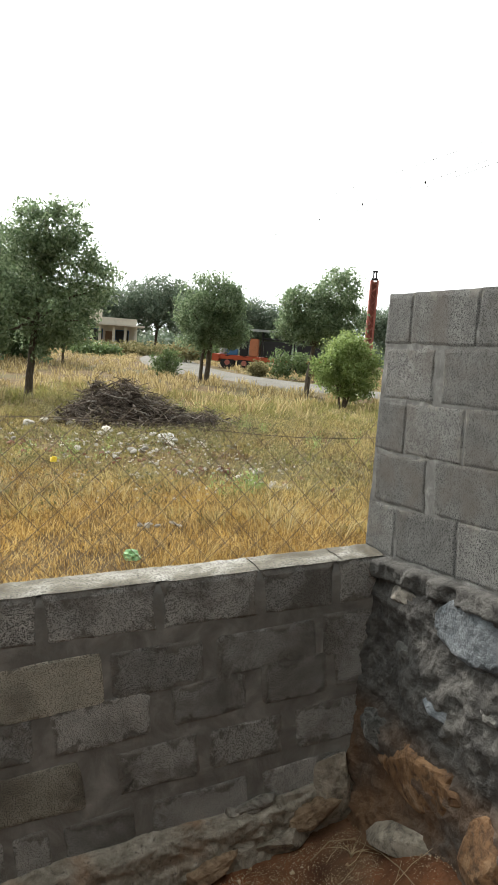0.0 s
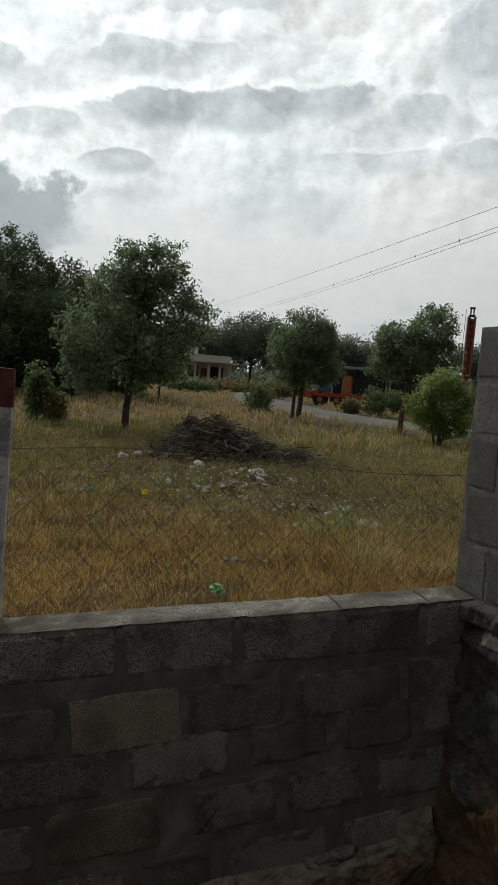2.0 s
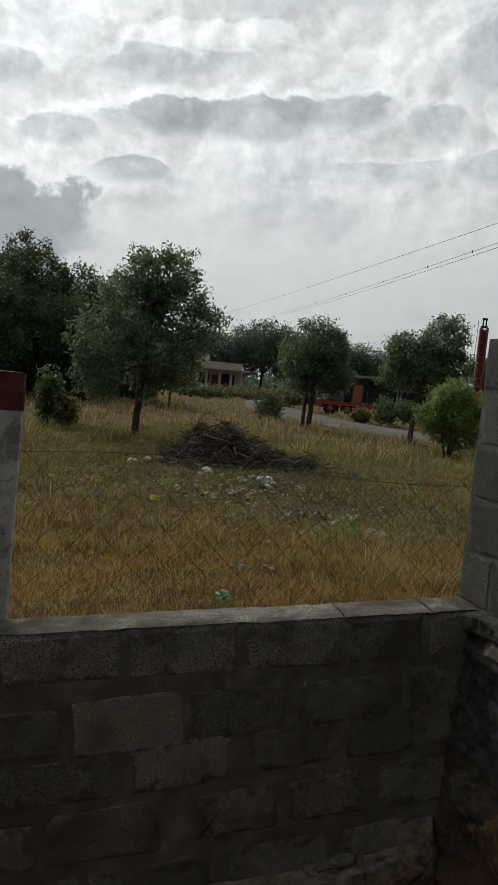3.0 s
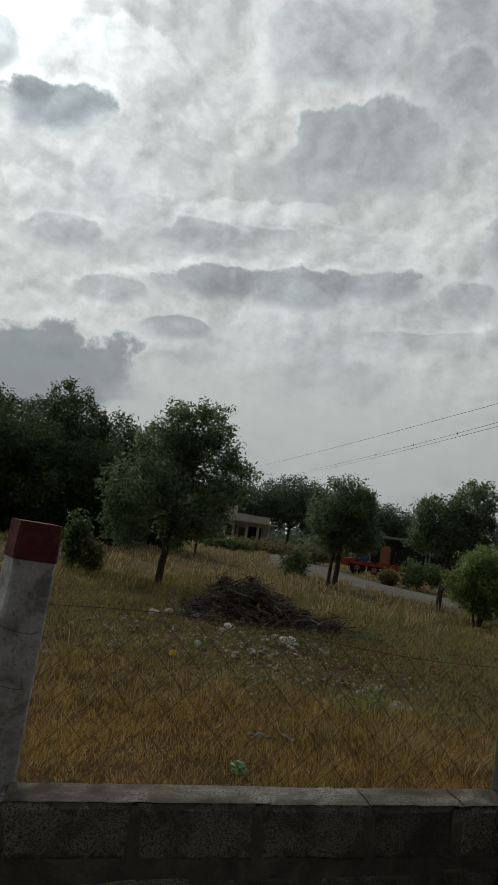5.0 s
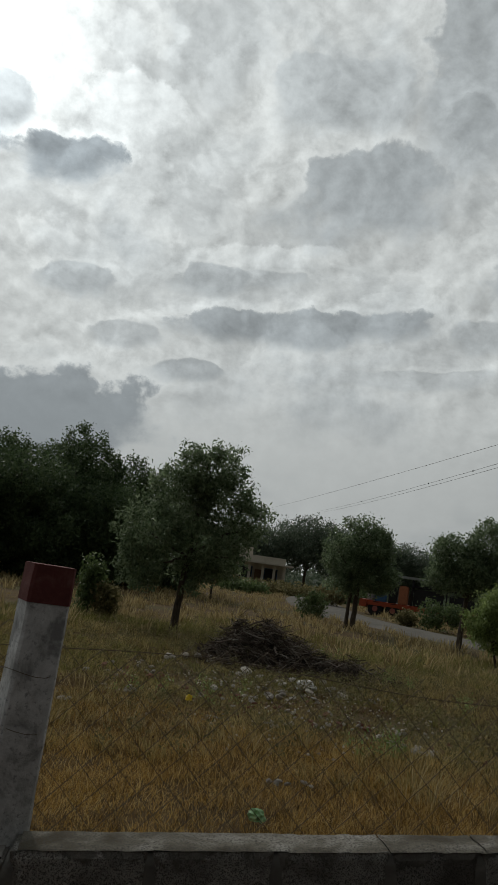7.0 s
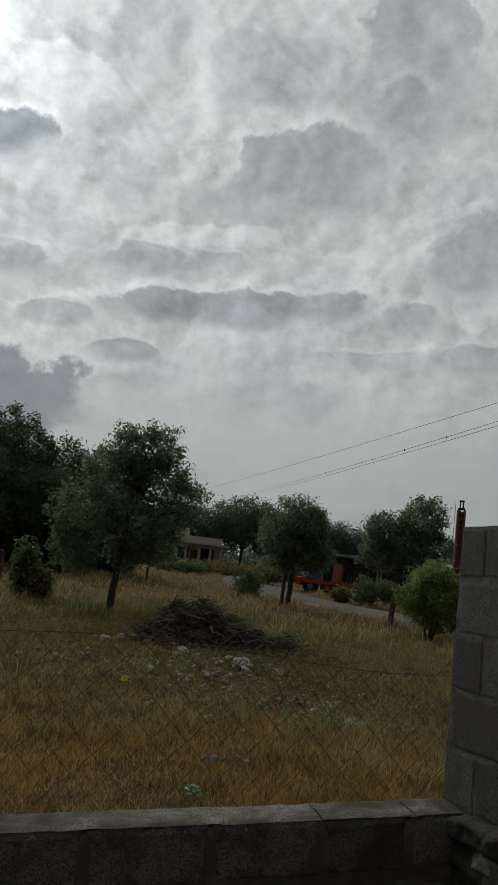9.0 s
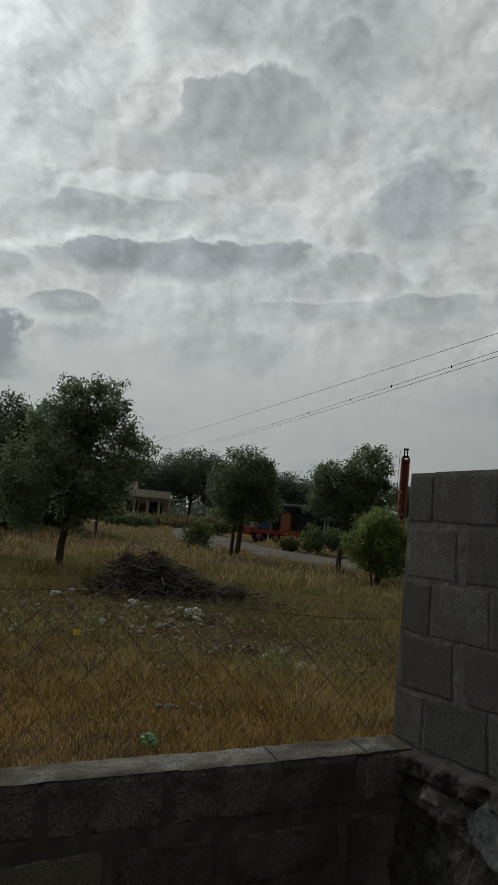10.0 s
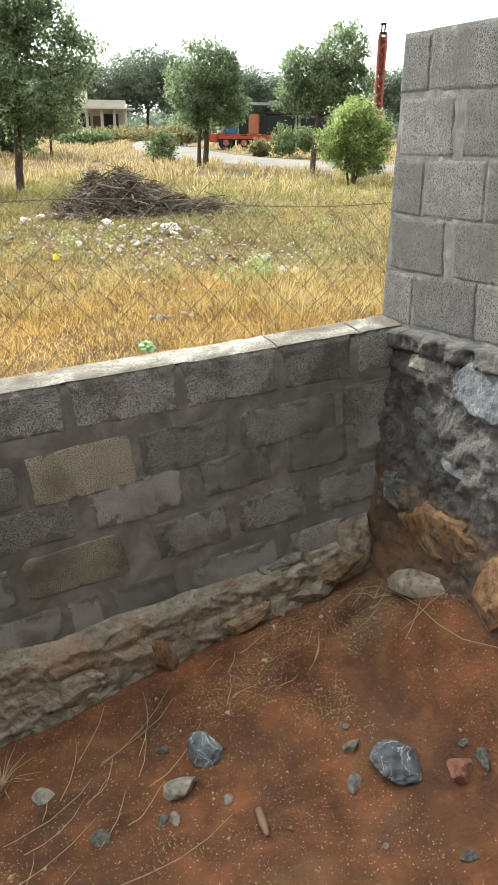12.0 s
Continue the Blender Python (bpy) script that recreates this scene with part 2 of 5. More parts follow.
def masonry_build(n):
    grit = n.noise(n.place, 42.0, 5.0, 0.65)
    lump = n.noise(n.place, 11.0, 9.0, 0.7, 0.6)
    rust = n.noise(n.place, 2.2, 4.0, 0.55)
    z = n.put("ShaderNodeSeparateXYZ", Vector=n.place).outputs["Z"]
    col = n.ramp(lump, [(0.33, (0.028, 0.026, 0.023)), (0.48, (0.055, 0.051, 0.046)), (0.62, (0.088, 0.083, 0.074)), (0.8, (0.19, 0.182, 0.165))])
    soil = n.math("MULTIPLY", n.smooth(n.math("ADD", z, n.math("MULTIPLY", rust, 0.3)), 0.66, 0.5), n.smooth(rust, 0.3, 0.6))
    col = n.mix(n.math("MULTIPLY", soil, 0.8), col, (0.17, 0.092, 0.045))
    return col, n.math("ADD", n.math("MULTIPLY", grit, 0.8), lump), 0.018


M_MASONRY = material("rubble_mortar", masonry_build)


def footing_build(n):
    grit = n.noise(n.place, 48.0, 5.0, 0.65)
    lump = n.noise(n.place, 11.0, 9.0, 0.7, 0.5)
    rust = n.noise(n.place, 3.4, 4.0, 0.55)
    col = n.ramp(lump, [(0.32, (0.11, 0.09, 0.066)), (0.44, (0.2, 0.172, 0.134)), (0.56, (0.285, 0.25, 0.2)), (0.74, (0.43, 0.393, 0.33))])
    col = n.mix(n.math("MULTIPLY", n.smooth(rust, 0.5, 0.66), 0.55), col, (0.27, 0.155, 0.085))
    col = n.mix(n.smooth(grit, 0.28, 0.44), (0.09, 0.077, 0.06), col)
    return col, n.math("ADD", n.math("MULTIPLY", grit, 0.8), lump), 0.016


M_FOOTING = material("rough_beige_footing", footing_build)


def stone_build(a, b, c, vein=0.0, grain=28.0):
    def build(n):
        g = n.noise(n.pos, grain, 6.0, 0.65)
        l = n.noise(n.pos, 9.0, 5.0, 0.6, 0.8)
        col = n.ramp(l, [(0.3, a), (0.52, b), (0.75, c)])
        col = n.mix(n.smooth(g, 0.3, 0.56), tuple(0.6 * v for v in a), col)
        col = scale_col(n, col, vary(n, n.rnd(), 0.8, 1.25))
        if vein:
            v = n.noise(n.pos, 11.0, 3.0, 0.5, 0.8)
            line = n.math("SUBTRACT", 1.0, n.smooth(n.math("ABSOLUTE", n.math("SUBTRACT", v, 0.5)), 0.001, 0.008))
            col = n.mix(n.math("MULTIPLY", line, vein), col, (0.62, 0.62, 0.6))
        return col, n.math("ADD", g, l), 0.012
    return build


M_BLUESTONE = material("blue_grey_granite", stone_build((0.055, 0.062, 0.07), (0.095, 0.105, 0.116), (0.165, 0.176, 0.188), 0.5), 0.75)
M_BLUEWALL = material("blue_grey_wall_stone", stone_build((0.075, 0.083, 0.09), (0.125, 0.135, 0.143), (0.2, 0.21, 0.218)), 0.8)
M_PALESTONE = material("pale_rough_stone", stone_build((0.13, 0.115, 0.095), (0.215, 0.193, 0.162), (0.34, 0.312, 0.268)))
M_RUSTSTONE = material("iron_stained_stone", stone_build((0.09, 0.05, 0.027), (0.19, 0.105, 0.05), (0.29, 0.2, 0.125)))
M_DARKSTONE = material("dark_speckled_stone", stone_build((0.05, 0.05, 0.045), (0.1, 0.095, 0.085), (0.26, 0.25, 0.23), 0, 60.0))
M_FOOTSTONE = material("beige_footing_stone", stone_build((0.15, 0.125, 0.095), (0.26, 0.222, 0.172), (0.38, 0.338, 0.275)))
M_RUSTFOOT = material("ochre_footing_stone", stone_build((0.13, 0.083, 0.05), (0.21, 0.145, 0.09), (0.3, 0.225, 0.15)))
M_LIME = material("white_lime_rubble", stone_build((0.36, 0.325, 0.275), (0.52, 0.48, 0.42), (0.7, 0.66, 0.6)))
M_BRICK = material("broken_red_brick", stone_build((0.15, 0.06, 0.04), (0.24, 0.105, 0.07), (0.34, 0.2, 0.14)))


def red_soil(n):
    fine = n.noise(n.place, 60.0, 5.0, 0.65)
    mid = n.noise(n.place, 6.0, 5.0, 0.6, 0.3)
    wide = n.noise(n.place, 1.4, 4.0, 0.55)
    col = n.ramp(mid, [(0.3, (0.075, 0.036, 0.02)), (0.5, (0.15, 0.064, 0.032)), (0.72, (0.25, 0.1, 0.045))])
    col = n.mix(n.math("MULTIPLY", n.smooth(wide, 0.5, 0.68), 0.6), col, (0.19, 0.125, 0.075))
    litter = n.noise(n.place, 3.1, 6.0, 0.65, 0.5)
    col = n.mix(n.math("MULTIPLY", n.smooth(litter, 0.44, 0.64), 0.55), col, (0.06, 0.036, 0.025))
    col = n.mix(n.smooth(fine, 0.62, 0.74), col, (0.3, 0.22, 0.15))
    return col, n.math("ADD", n.math("MULTIPLY", fine, 0.7), mid), 0.03


M_SOIL = material("red_earth", red_soil, 0.97, 0.1)


def field_soil(n):
    fine = n.noise(n.place, 24.0, 6.0, 0.65)
    mid = n.noise(n.place, 1.6, 5.0, 0.6, 0.3)
    wide = n.noise(n.place, 0.16, 4.0, 0.55)
    # Soil tones are darkened to paint in the shade between grass clumps.
    col = n.ramp(mid, [(0.3, (0.06, 0.04, 0.021)), (0.5, (0.11, 0.073, 0.034)), (0.72, (0.17, 0.12, 0.06))])
    col = n.mix(n.smooth(wide, 0.48, 0.6), col, (0.1, 0.088, 0.04))
    col = n.mix(n.smooth(fine, 0.5, 0.7), col, (0.085, 0.058, 0.03))
    return col, n.math("ADD", n.math("MULTIPLY", fine, 0.6), mid), 0.05


M_FIELD = material("dry_field_soil", field_soil, 0.97, 0.1)


def asphalt(n):
    fine = n.noise(n.place, 40.0, 4.0, 0.6)
    wide = n.noise(n.place, 0.6, 5.0, 0.6)
    return n.ramp(n.math("ADD", n.math("MULTIPLY", fine, 0.4), n.math("MULTIPLY", wide, 0.6)), [(0.35, (0.12, 0.112, 0.098)), (0.65, (0.19, 0.178, 0.157))]), fine, 0.01


M_ROAD = material("worn_grey_road", asphalt, 1.0, 0.05)


def leafy(name, cols, through=0.3, gloss=0.45):
    """Foliage: colour leaf by leaf, with some light coming through the blade."""
    m = bpy.data.materials.new(name)
    m.use_nodes = True
    n = Nodes(m.node_tree)
    geo = n.put("ShaderNodeNewGeometry")
    k = len(cols) - 1
    col = n.ramp(geo.outputs["Random Per Island"], [(0.08 + 0.84 * i / k, c) for i, c in enumerate(cols)])
    patch = n.noise(geo.outputs["Position"], 0.9, 3.0)
    col = scale_col(n, col, vary(n, patch, 0.7, 1.3))
    bsdf = n.put("ShaderNodeBsdfPrincipled", Base_Color=col, Roughness=gloss)
    bsdf.inputs["Specular IOR Level"].default_value = 0.2
    tr = n.put("ShaderNodeBsdfTranslucent", Color=col)
    mix = n.put("ShaderNodeMixShader", Fac=through)
    n.tree.links.new(bsdf.outputs[0], mix.inputs[1])
    n.tree.links.new(tr.outputs[0], mix.inputs[2])
    n.tree.links.new(mix.outputs[0], n.put("ShaderNodeOutputMaterial").inputs[0])
    return m


# Leaf colours raised to carry the haze and glare seen over the crowns.
M_LEAF = leafy("dark_grey_green_leaves", [(0.1, 0.142, 0.075), (0.18, 0.245, 0.13), (0.28, 0.345, 0.21)], 0.5)
M_LEAF_MID = leafy("mid_green_leaves", [(0.07, 0.105, 0.04), (0.12, 0.17, 0.065), (0.18, 0.235, 0.1)], 0.4)
M_LEAF_BRIGHT = leafy("fresh_green_leaves", [(0.14, 0.195, 0.06), (0.24, 0.315, 0.105), (0.36, 0.435, 0.18)], 0.5)
# Far leaves are lightened too: distance haze is put into their colour.
M_LEAF_FAR = leafy("distant_green_leaves", [(0.085, 0.12, 0.08), (0.135, 0.175, 0.12), (0.2, 0.235, 0.17)], 0.4)
M_LEAF_WOOD = leafy("deep_green_leaves", [(0.05, 0.082, 0.036), (0.09, 0.135, 0.06), (0.14, 0.19, 0.09)], 0.4)
M_WEED = leafy("grey_green_weed_leaves", [(0.11, 0.105, 0.045), (0.21, 0.188, 0.085), (0.33, 0.285, 0.145)], 0.35, 0.75)
M_GOLD = leafy("dry_golden_grass", [(0.12, 0.066, 0.02), (0.36, 0.215, 0.055), (0.54, 0.35, 0.1), (0.7, 0.53, 0.23)], 0.35, 0.7)
M_BROWN = leafy("withered_brown_grass", [(0.07, 0.045, 0.025), (0.15, 0.1, 0.05), (0.24, 0.17, 0.085)], 0.3, 0.8)
M_STRAW = leafy("pale_straw_grass", [(0.22, 0.165, 0.075), (0.42, 0.33, 0.155), (0.6, 0.49, 0.27)], 0.35, 0.7)
M_GREENGRASS = leafy("yellow_green_grass", [(0.11, 0.112, 0.032), (0.22, 0.212, 0.06), (0.36, 0.33, 0.12)], 0.35, 0.6)
M_OLIVE = leafy("olive_field_grass", [(0.1, 0.08, 0.03), (0.31, 0.245, 0.09), (0.54, 0.435, 0.2)], 0.35, 0.7)


def bark(n):
    v = n.vmath("MULTIPLY", n.pos, (1.0, 1.0, 0.25))
    g = n.noise(v, 30.0, 5.0, 0.6)
    return n.ramp(g, [(0.3, (0.045, 0.035, 0.027)), (0.55, (0.1, 0.08, 0.06)), (0.8, (0.18, 0.15, 0.12))]), g, 0.01


M_BARK = material("grey_brown_bark", bark)


def twig(n):
    return n.ramp(n.island(), [(0.1, (0.03, 0.022, 0.017)), (0.5, (0.085, 0.062, 0.047)), (0.8, (0.19, 0.15, 0.118)), (0.96, (0.36, 0.31, 0.26))]), None, 0


M_TWIG = material("dead_brushwood", twig)
M_GREYTWIG = material("bleached_branch", lambda n: (n.ramp(n.noise(n.pos, 20.0), [(0.3, (0.14, 0.12, 0.1)), (0.7, (0.3, 0.27, 0.23))]), None, 0))
M_HEAPCORE = material("dark_heap_core", lambda n: (n.ramp(n.noise(n.pos, 16.0, 6.0, 0.7), [(0.3, (0.015, 0.011, 0.008)), (0.7, (0.06, 0.042, 0.03))]), n.noise(n.pos, 30.0, 5.0), 0.03))


def plain(name, col, rough=0.7, metal=0.0, grime=0.35, scale=6.0):
    def build(n):
        g = n.noise(n.pos, scale, 6.0, 0.65)
        f = n.noise(n.pos, scale * 9, 3.0, 0.6)
        c = n.mix(n.math("MULTIPLY", n.smooth(g, 0.45, 0.7), grime), col, tuple(0.4 * v + 0.02 for v in col))
        n.bsdf.inputs["Metallic"].default_value = metal
        return c, f, 0.002
    return material(name, build, rough)


M_ORANGE = plain("orange_red_paint", (0.4, 0.075, 0.03), 0.5)
M_ORANGE_BOX = plain("faded_orange_paint", (0.42, 0.16, 0.08), 0.5)
M_BLACK = plain("black_machinery", (0.022, 0.022, 0.024), 0.6)
M_GREYMETAL = plain("grey_sheet_metal", (0.36, 0.38, 0.38), 0.5, 0.3)
M_BLUE = plain("blue_paint", (0.05, 0.13, 0.25), 0.5)
M_TYRE = plain("tyre_rubber", (0.02, 0.02, 0.02), 0.85)
# Red paint, its colour lightened to stand in for haze over the mast.
M_MAST = plain("red_mast_paint", (0.36, 0.12, 0.095), 0.55, 0, 0.5)
M_WIRE = plain("rusty_wire", (0.15, 0.115, 0.08), 0.6, 0.5, 0.6, 30)
M_CABLE = plain("aluminium_cable", (0.12, 0.125, 0.13), 0.5, 0.4)
M_HOUSE = plain("cream_wall_paint", (0.62, 0.58, 0.5), 0.85, 0, 0.3, 1.5)
M_HOUSE_DARK = plain("dark_interior", (0.04, 0.04, 0.045), 0.9)
M_BAG = plain("green_plastic", (0.24, 0.42, 0.2), 0.3, 0, 0.2, 20)
M_PLASTIC = plain("white_plastic", (0.46, 0.45, 0.42), 0.4, 0, 0.2, 20)
M_YELLOW = plain("yellow_scrap", (0.75, 0.55, 0.03), 0.5, 0, 0.1, 20)
M_STRAWSTEM = plain("dry_straw_stem", (0.27, 0.19, 0.105), 0.8, 0, 0.4, 20)
M_PALESTRAW = plain("pale_straw", (0.44, 0.34, 0.2), 0.8, 0, 0.4, 20)
M_STICK = plain("weathered_stick", (0.2, 0.12, 0.075), 0.9, 0, 0.5, 20)


def whitewash(n):
    fine = n.noise(n.place, 60.0, 4.0, 0.65)
    wear = n.noise(n.place, 9.0, 6.0, 0.65, 0.4)
    col = n.ramp(wear, [(0.36, (0.27, 0.268, 0.262)), (0.46, (0.52, 0.518, 0.51)), (0.62, (0.72, 0.718, 0.71))])
    col = n.mix(n.smooth(fine, 0.3, 0.48), (0.3, 0.3, 0.3), col)
    return col, n.math("ADD", n.math("MULTIPLY", fine, 0.5), wear), 0.004


def redwash(n):
    fine = n.noise(n.place, 60.0, 4.0, 0.65)
    wear = n.noise(n.place, 11.0, 6.0, 0.65, 0.4)
    return n.ramp(wear, [(0.3, (0.085, 0.026, 0.023)), (0.55, (0.14, 0.042, 0.037)), (0.8, (0.22, 0.1, 0.09))]), n.math("ADD", fine, wear), 0.003


M_WHITEWASH, M_REDWASH = material("worn_whitewash", whitewash), material("worn_red_paint", redwash)


# ---- building helpers ----
def mesh_of(name, verts, faces, mats=(), smooth=False):
    me = bpy.data.meshes.new(name)
    me.from_pydata([tuple(v) for v in verts], [], faces)
    for m in mats:
        me.materials.append(m)
    if smooth:
        me.polygons.foreach_set("use_smooth", [True] * len(me.polygons))
    me.update()
    return me


def np_mesh(name, verts, tri, mat):
    """A mesh from arrays of corners (n, 3) and triangles (m, 3)."""
    me = bpy.data.meshes.new(name)
    me.vertices.add(len(verts))
    me.vertices.foreach_set("co", np.asarray(verts, np.float32).ravel())
    me.loops.add(tri.size)
    me.loops.foreach_set("vertex_index", np.asarray(tri, np.int32).ravel())
    me.polygons.add(len(tri))
    me.polygons.foreach_set("loop_start", np.arange(0, tri.size, 3, dtype=np.int32))
    me.polygons.foreach_set("loop_total", np.full(len(tri), 3, np.int32))
    me.materials.append(mat)
    me.update(calc_edges=True)
    me.validate()
    return me


def part(name, bm, mat=None, parent=None, label="", smooth=False):
    """Links a bmesh (or a finished mesh) as one object under a thing or a part."""
    if isinstance(bm, bmesh.types.BMesh):
        me = bpy.data.meshes.new(name)
        bm.to_mesh(me)
        bm.free()
        me.materials.append(mat)
        if smooth:
            me.polygons.foreach_set("use_smooth", [True] * len(me.polygons))
    else:
        me = bm
    ob = new(name, me)
    if parent:
        ob.parent = parent
    return tagged(ob, label) if label else ob


def thing(name, at, label, category, group="", kind="", turn=0.0):
    ob = new(name)
    ob.empty_display_size = 0.1
    ob.matrix_basis = pose(*at, 0, 0, turn)
    return tagged(ob, label, category, group, kind)


def box(bm, x0, x1, y0, y1, z0, z1, bevel=0.0):
    made = bmesh.ops.create_cube(bm, size=1.0, matrix=Matrix.Translation(((x0 + x1) / 2, (y0 + y1) / 2, (z0 + z1) / 2)) @ Matrix.Diagonal((x1 - x0, y1 - y0, z1 - z0, 1)))
    if bevel:
        edges = list({e for v in made["verts"] for e in v.link_edges})
        bmesh.ops.bevel(bm, geom=edges, offset=bevel, segments=2, affect="EDGES")
    return bm


def boxes(*all_of, bevel=0.0):
    bm = bmesh.new()
    for b in all_of:
        box(bm, *b, bevel=bevel)
    return bm


def tube_verts(points, radii, sides=6):
    """Rings along a line of points: verts and faces of a tapered tube."""
    verts, faces = [], []
    for i, (p, r) in enumerate(zip(points, radii)):
        p = Vector(p)
        d = (Vector(points[min(i + 1, len(points) - 1)]) - Vector(points[max(i - 1, 0)])).normalized()
        u = d.cross((0.31, 0.87, 0.38)).normalized()
        v = d.cross(u)
        for k in range(sides):
            a = 2 * math.pi * k / sides
            verts.append(p + r * (math.cos(a) * u + math.sin(a) * v))
        if i:
            b = (i - 1) * sides
            faces += [(b + k, b + (k + 1) % sides, b + sides + (k + 1) % sides, b + sides + k) for k in range(sides)]
    faces += [tuple(range(sides))[::-1], tuple(range(len(verts) - sides, len(verts)))]
    return verts, faces


def tubes(name, lines, mat, sides=6, smooth=True):
    verts, faces = [], []
    for points, radii in lines:
        v, f = tube_verts(points, radii, sides)
        faces += [tuple(i + len(verts) for i in one) for one in f]
        verts += v
    return mesh_of(name, verts, faces, [mat], smooth)


def rock_mesh(name, size, seed, mat, level=2, cuts=5):
    """A broken stone: a ball roughened and flattened by a few cleavage planes."""
    rng = random.Random(seed)
    bm = bmesh.new()
    bmesh.ops.create_icosphere(bm, subdivisions=level, radius=1.0)
    planes = []
    for _ in range(cuts):
        d = Vector((rng.gauss(0, 1), rng.gauss(0, 1), rng.gauss(0, 1))).normalized()
        planes.append((d, rng.uniform(0.5, 0.8)))
    off = Vector((rng.uniform(-50, 50), rng.uniform(-50, 50), rng.uniform(-50, 50)))
    for v in bm.verts:
        p = v.co * (1 + 0.22 * noise.noise(v.co * 1.3 + off) + 0.1 * noise.noise(v.co * 3.7 + off) + (0.07 * noise.noise(v.co * 8.0 + off) if level > 2 else 0))
        for d, k in planes:
            over = p.dot(d) - k
            if over > 0:
                p = p - d * over * 0.92
        v.co = Vector((p.x * size[0], p.y * size[1], p.z * size[2]))
    me = bpy.data.meshes.new(name)
    bm.to_mesh(me)
    bm.free()
    me.materials.append(mat)
    return me


# ---- the ground: field outside, sunken red yard inside the walls ----
def hump(x, y, s, off=0.0):
    return noise.noise(Vector((x * s + off, y * s - off, off)))


def step(v):
    v = min(max(v, 0.0), 1.0)
    return v * v * (3 - 2 * v)


def floor_z(x, y):
    """The yard floor falls away along the low wall and banks up against the block wall."""
    x = min(max(x, -1.9), 0.2)
    k = step((y + 1.0) / 0.9)
    return (1 - k) * (-0.15 + 0.1 * x) + k * (-0.03 + 0.27 * x) + 0.3 * step((x + 0.42) / 0.37) * step((-0.2 - y) / 0.5) + 0.02 * hump(x, y, 2.2)


def field_z(x, y):
    near = max(0.0, 1 - math.hypot(x, y - 6) / 60)
    return 0.2 + near * (0.07 * hump(x, y, 0.35) + 0.03 * hump(x, y, 1.4, 3.0))


def ground():
    xs = sorted({round(v, 3) for v in [*np.arange(-3.6, 0.05, 0.09), 0.07, 0.14, *np.arange(0.3, 20, 0.45), *np.arange(-16, -3.6, 0.5), *np.geomspace(20, 1800, 18), *(-np.geomspace(16.5, 1800, 18))]})
    ys = sorted({round(v, 3) for v in [*np.arange(-4.6, 0.0, 0.09), 0.05, 0.11, *np.arange(0.3, 22, 0.4), *np.geomspace(22, 2500, 30), *(-np.geomspace(5, 1500, 16))]})
    verts, faces, idx = [], [], []
    for y in ys:
        for x in xs:
            inside = -3.55 < x < 0.1 and -4.55 < y < 0.08
            verts.append((x, y, floor_z(x, y) if inside else field_z(x, y)))
    nx = len(xs)
    for j in range(len(ys) - 1):
        for i in range(nx - 1):
            faces.append((j * nx + i, j * nx + i + 1, (j + 1) * nx + i + 1, (j + 1) * nx + i))
            cx, cy = (xs[i] + xs[i + 1]) / 2, (ys[j] + ys[j + 1]) / 2
            idx.append(1 if -3.6 < cx < 0.14 and -4.6 < cy < 0.11 else 0)
    me = mesh_of("ground", verts, faces, [M_FIELD, M_SOIL], True)
    me.polygons.foreach_set("material_index", idx)
    return tagged(new("ground", me), "dry grassy field with a sunken red earth yard", "ground", kind="structure")


ground()


def road():
    """A grey road that comes past the trees and bends away to the far houses."""
    mid = [(60, -34), (34, 0), (22, 16), (14.2, 26.5), (12.3, 31.5), (11.3, 37.0), (11.6, 43.0), (13.2, 52.0), (17.5, 70.0), (31, 112)]
    wide = [4.6, 4.6, 4.8, 4.6, 4.4, 4.4, 4.2, 4.2, 4.2, 4.2]
    pts = []
    for i in range(len(mid) - 1):
        p0, p1, p2, p3 = (Vector(mid[max(0, min(len(mid) - 1, i + k))]) for k in (-1, 0, 1, 2))
        for s in range(8):
            t = s / 8
            pts.append((0.5 * ((2 * p1) + (p2 - p0) * t + (2 * p0 - 5 * p1 + 4 * p2 - p3) * t * t + (3 * p1 - p0 - 3 * p2 + p3) * t ** 3), wide[i] * (1 - t) + wide[i + 1] * t))
    verts, faces = [], []
    for i, (p, wd) in enumerate(pts):
        d = (pts[min(i + 1, len(pts) - 1)][0] - pts[max(i - 1, 0)][0]).normalized()
        nrm = Vector((-d.y, d.x))
        for k, z in ((-0.62, 0.12), (-0.5, 0.25), (0.0, 0.29), (0.5, 0.25), (0.62, 0.12)):
            q = p + nrm * wd * k
            verts.append((q.x, q.y, z))
        if i:
            b = 5 * (i - 1)
            faces += [(b + k, b + k + 1, b + 6 + k, b + 5 + k) for k in range(4)]
    return tagged(new("road", mesh_of("road", verts, faces, [M_ROAD], True)), "narrow worn grey asphalt road", "road", kind="structure")


road()


# ---- the yard's walls ----
SLOPE = 0.078          # the low wall's courses fall away with the ground


def top_z(x):
    return 1.0 + SLOPE * x


def rough_sheet(name, us, vs, place, mat, amp=0.004, freq=9.0):
    """A sheet place(u, v) -> (point, outward way), roughened."""
    verts, faces = [], []
    for u in us:
        for v in vs:
            p, out = place(u, v)
            p, out = Vector(p), Vector(out)
            r = noise.fractal(p * freq, 0.9, 2.1, 4) * amp
            verts.append(p + out * r)
    n = len(vs)
    for i in range(len(us) - 1):
        faces += [(i * n + j, i * n + j + 1, (i + 1) * n + j + 1, (i + 1) * n + j) for j in range(n - 1)]
    return mesh_of(name, verts, faces, [mat], True)


WALL_T = 0.165
LEFT_END = -3.6


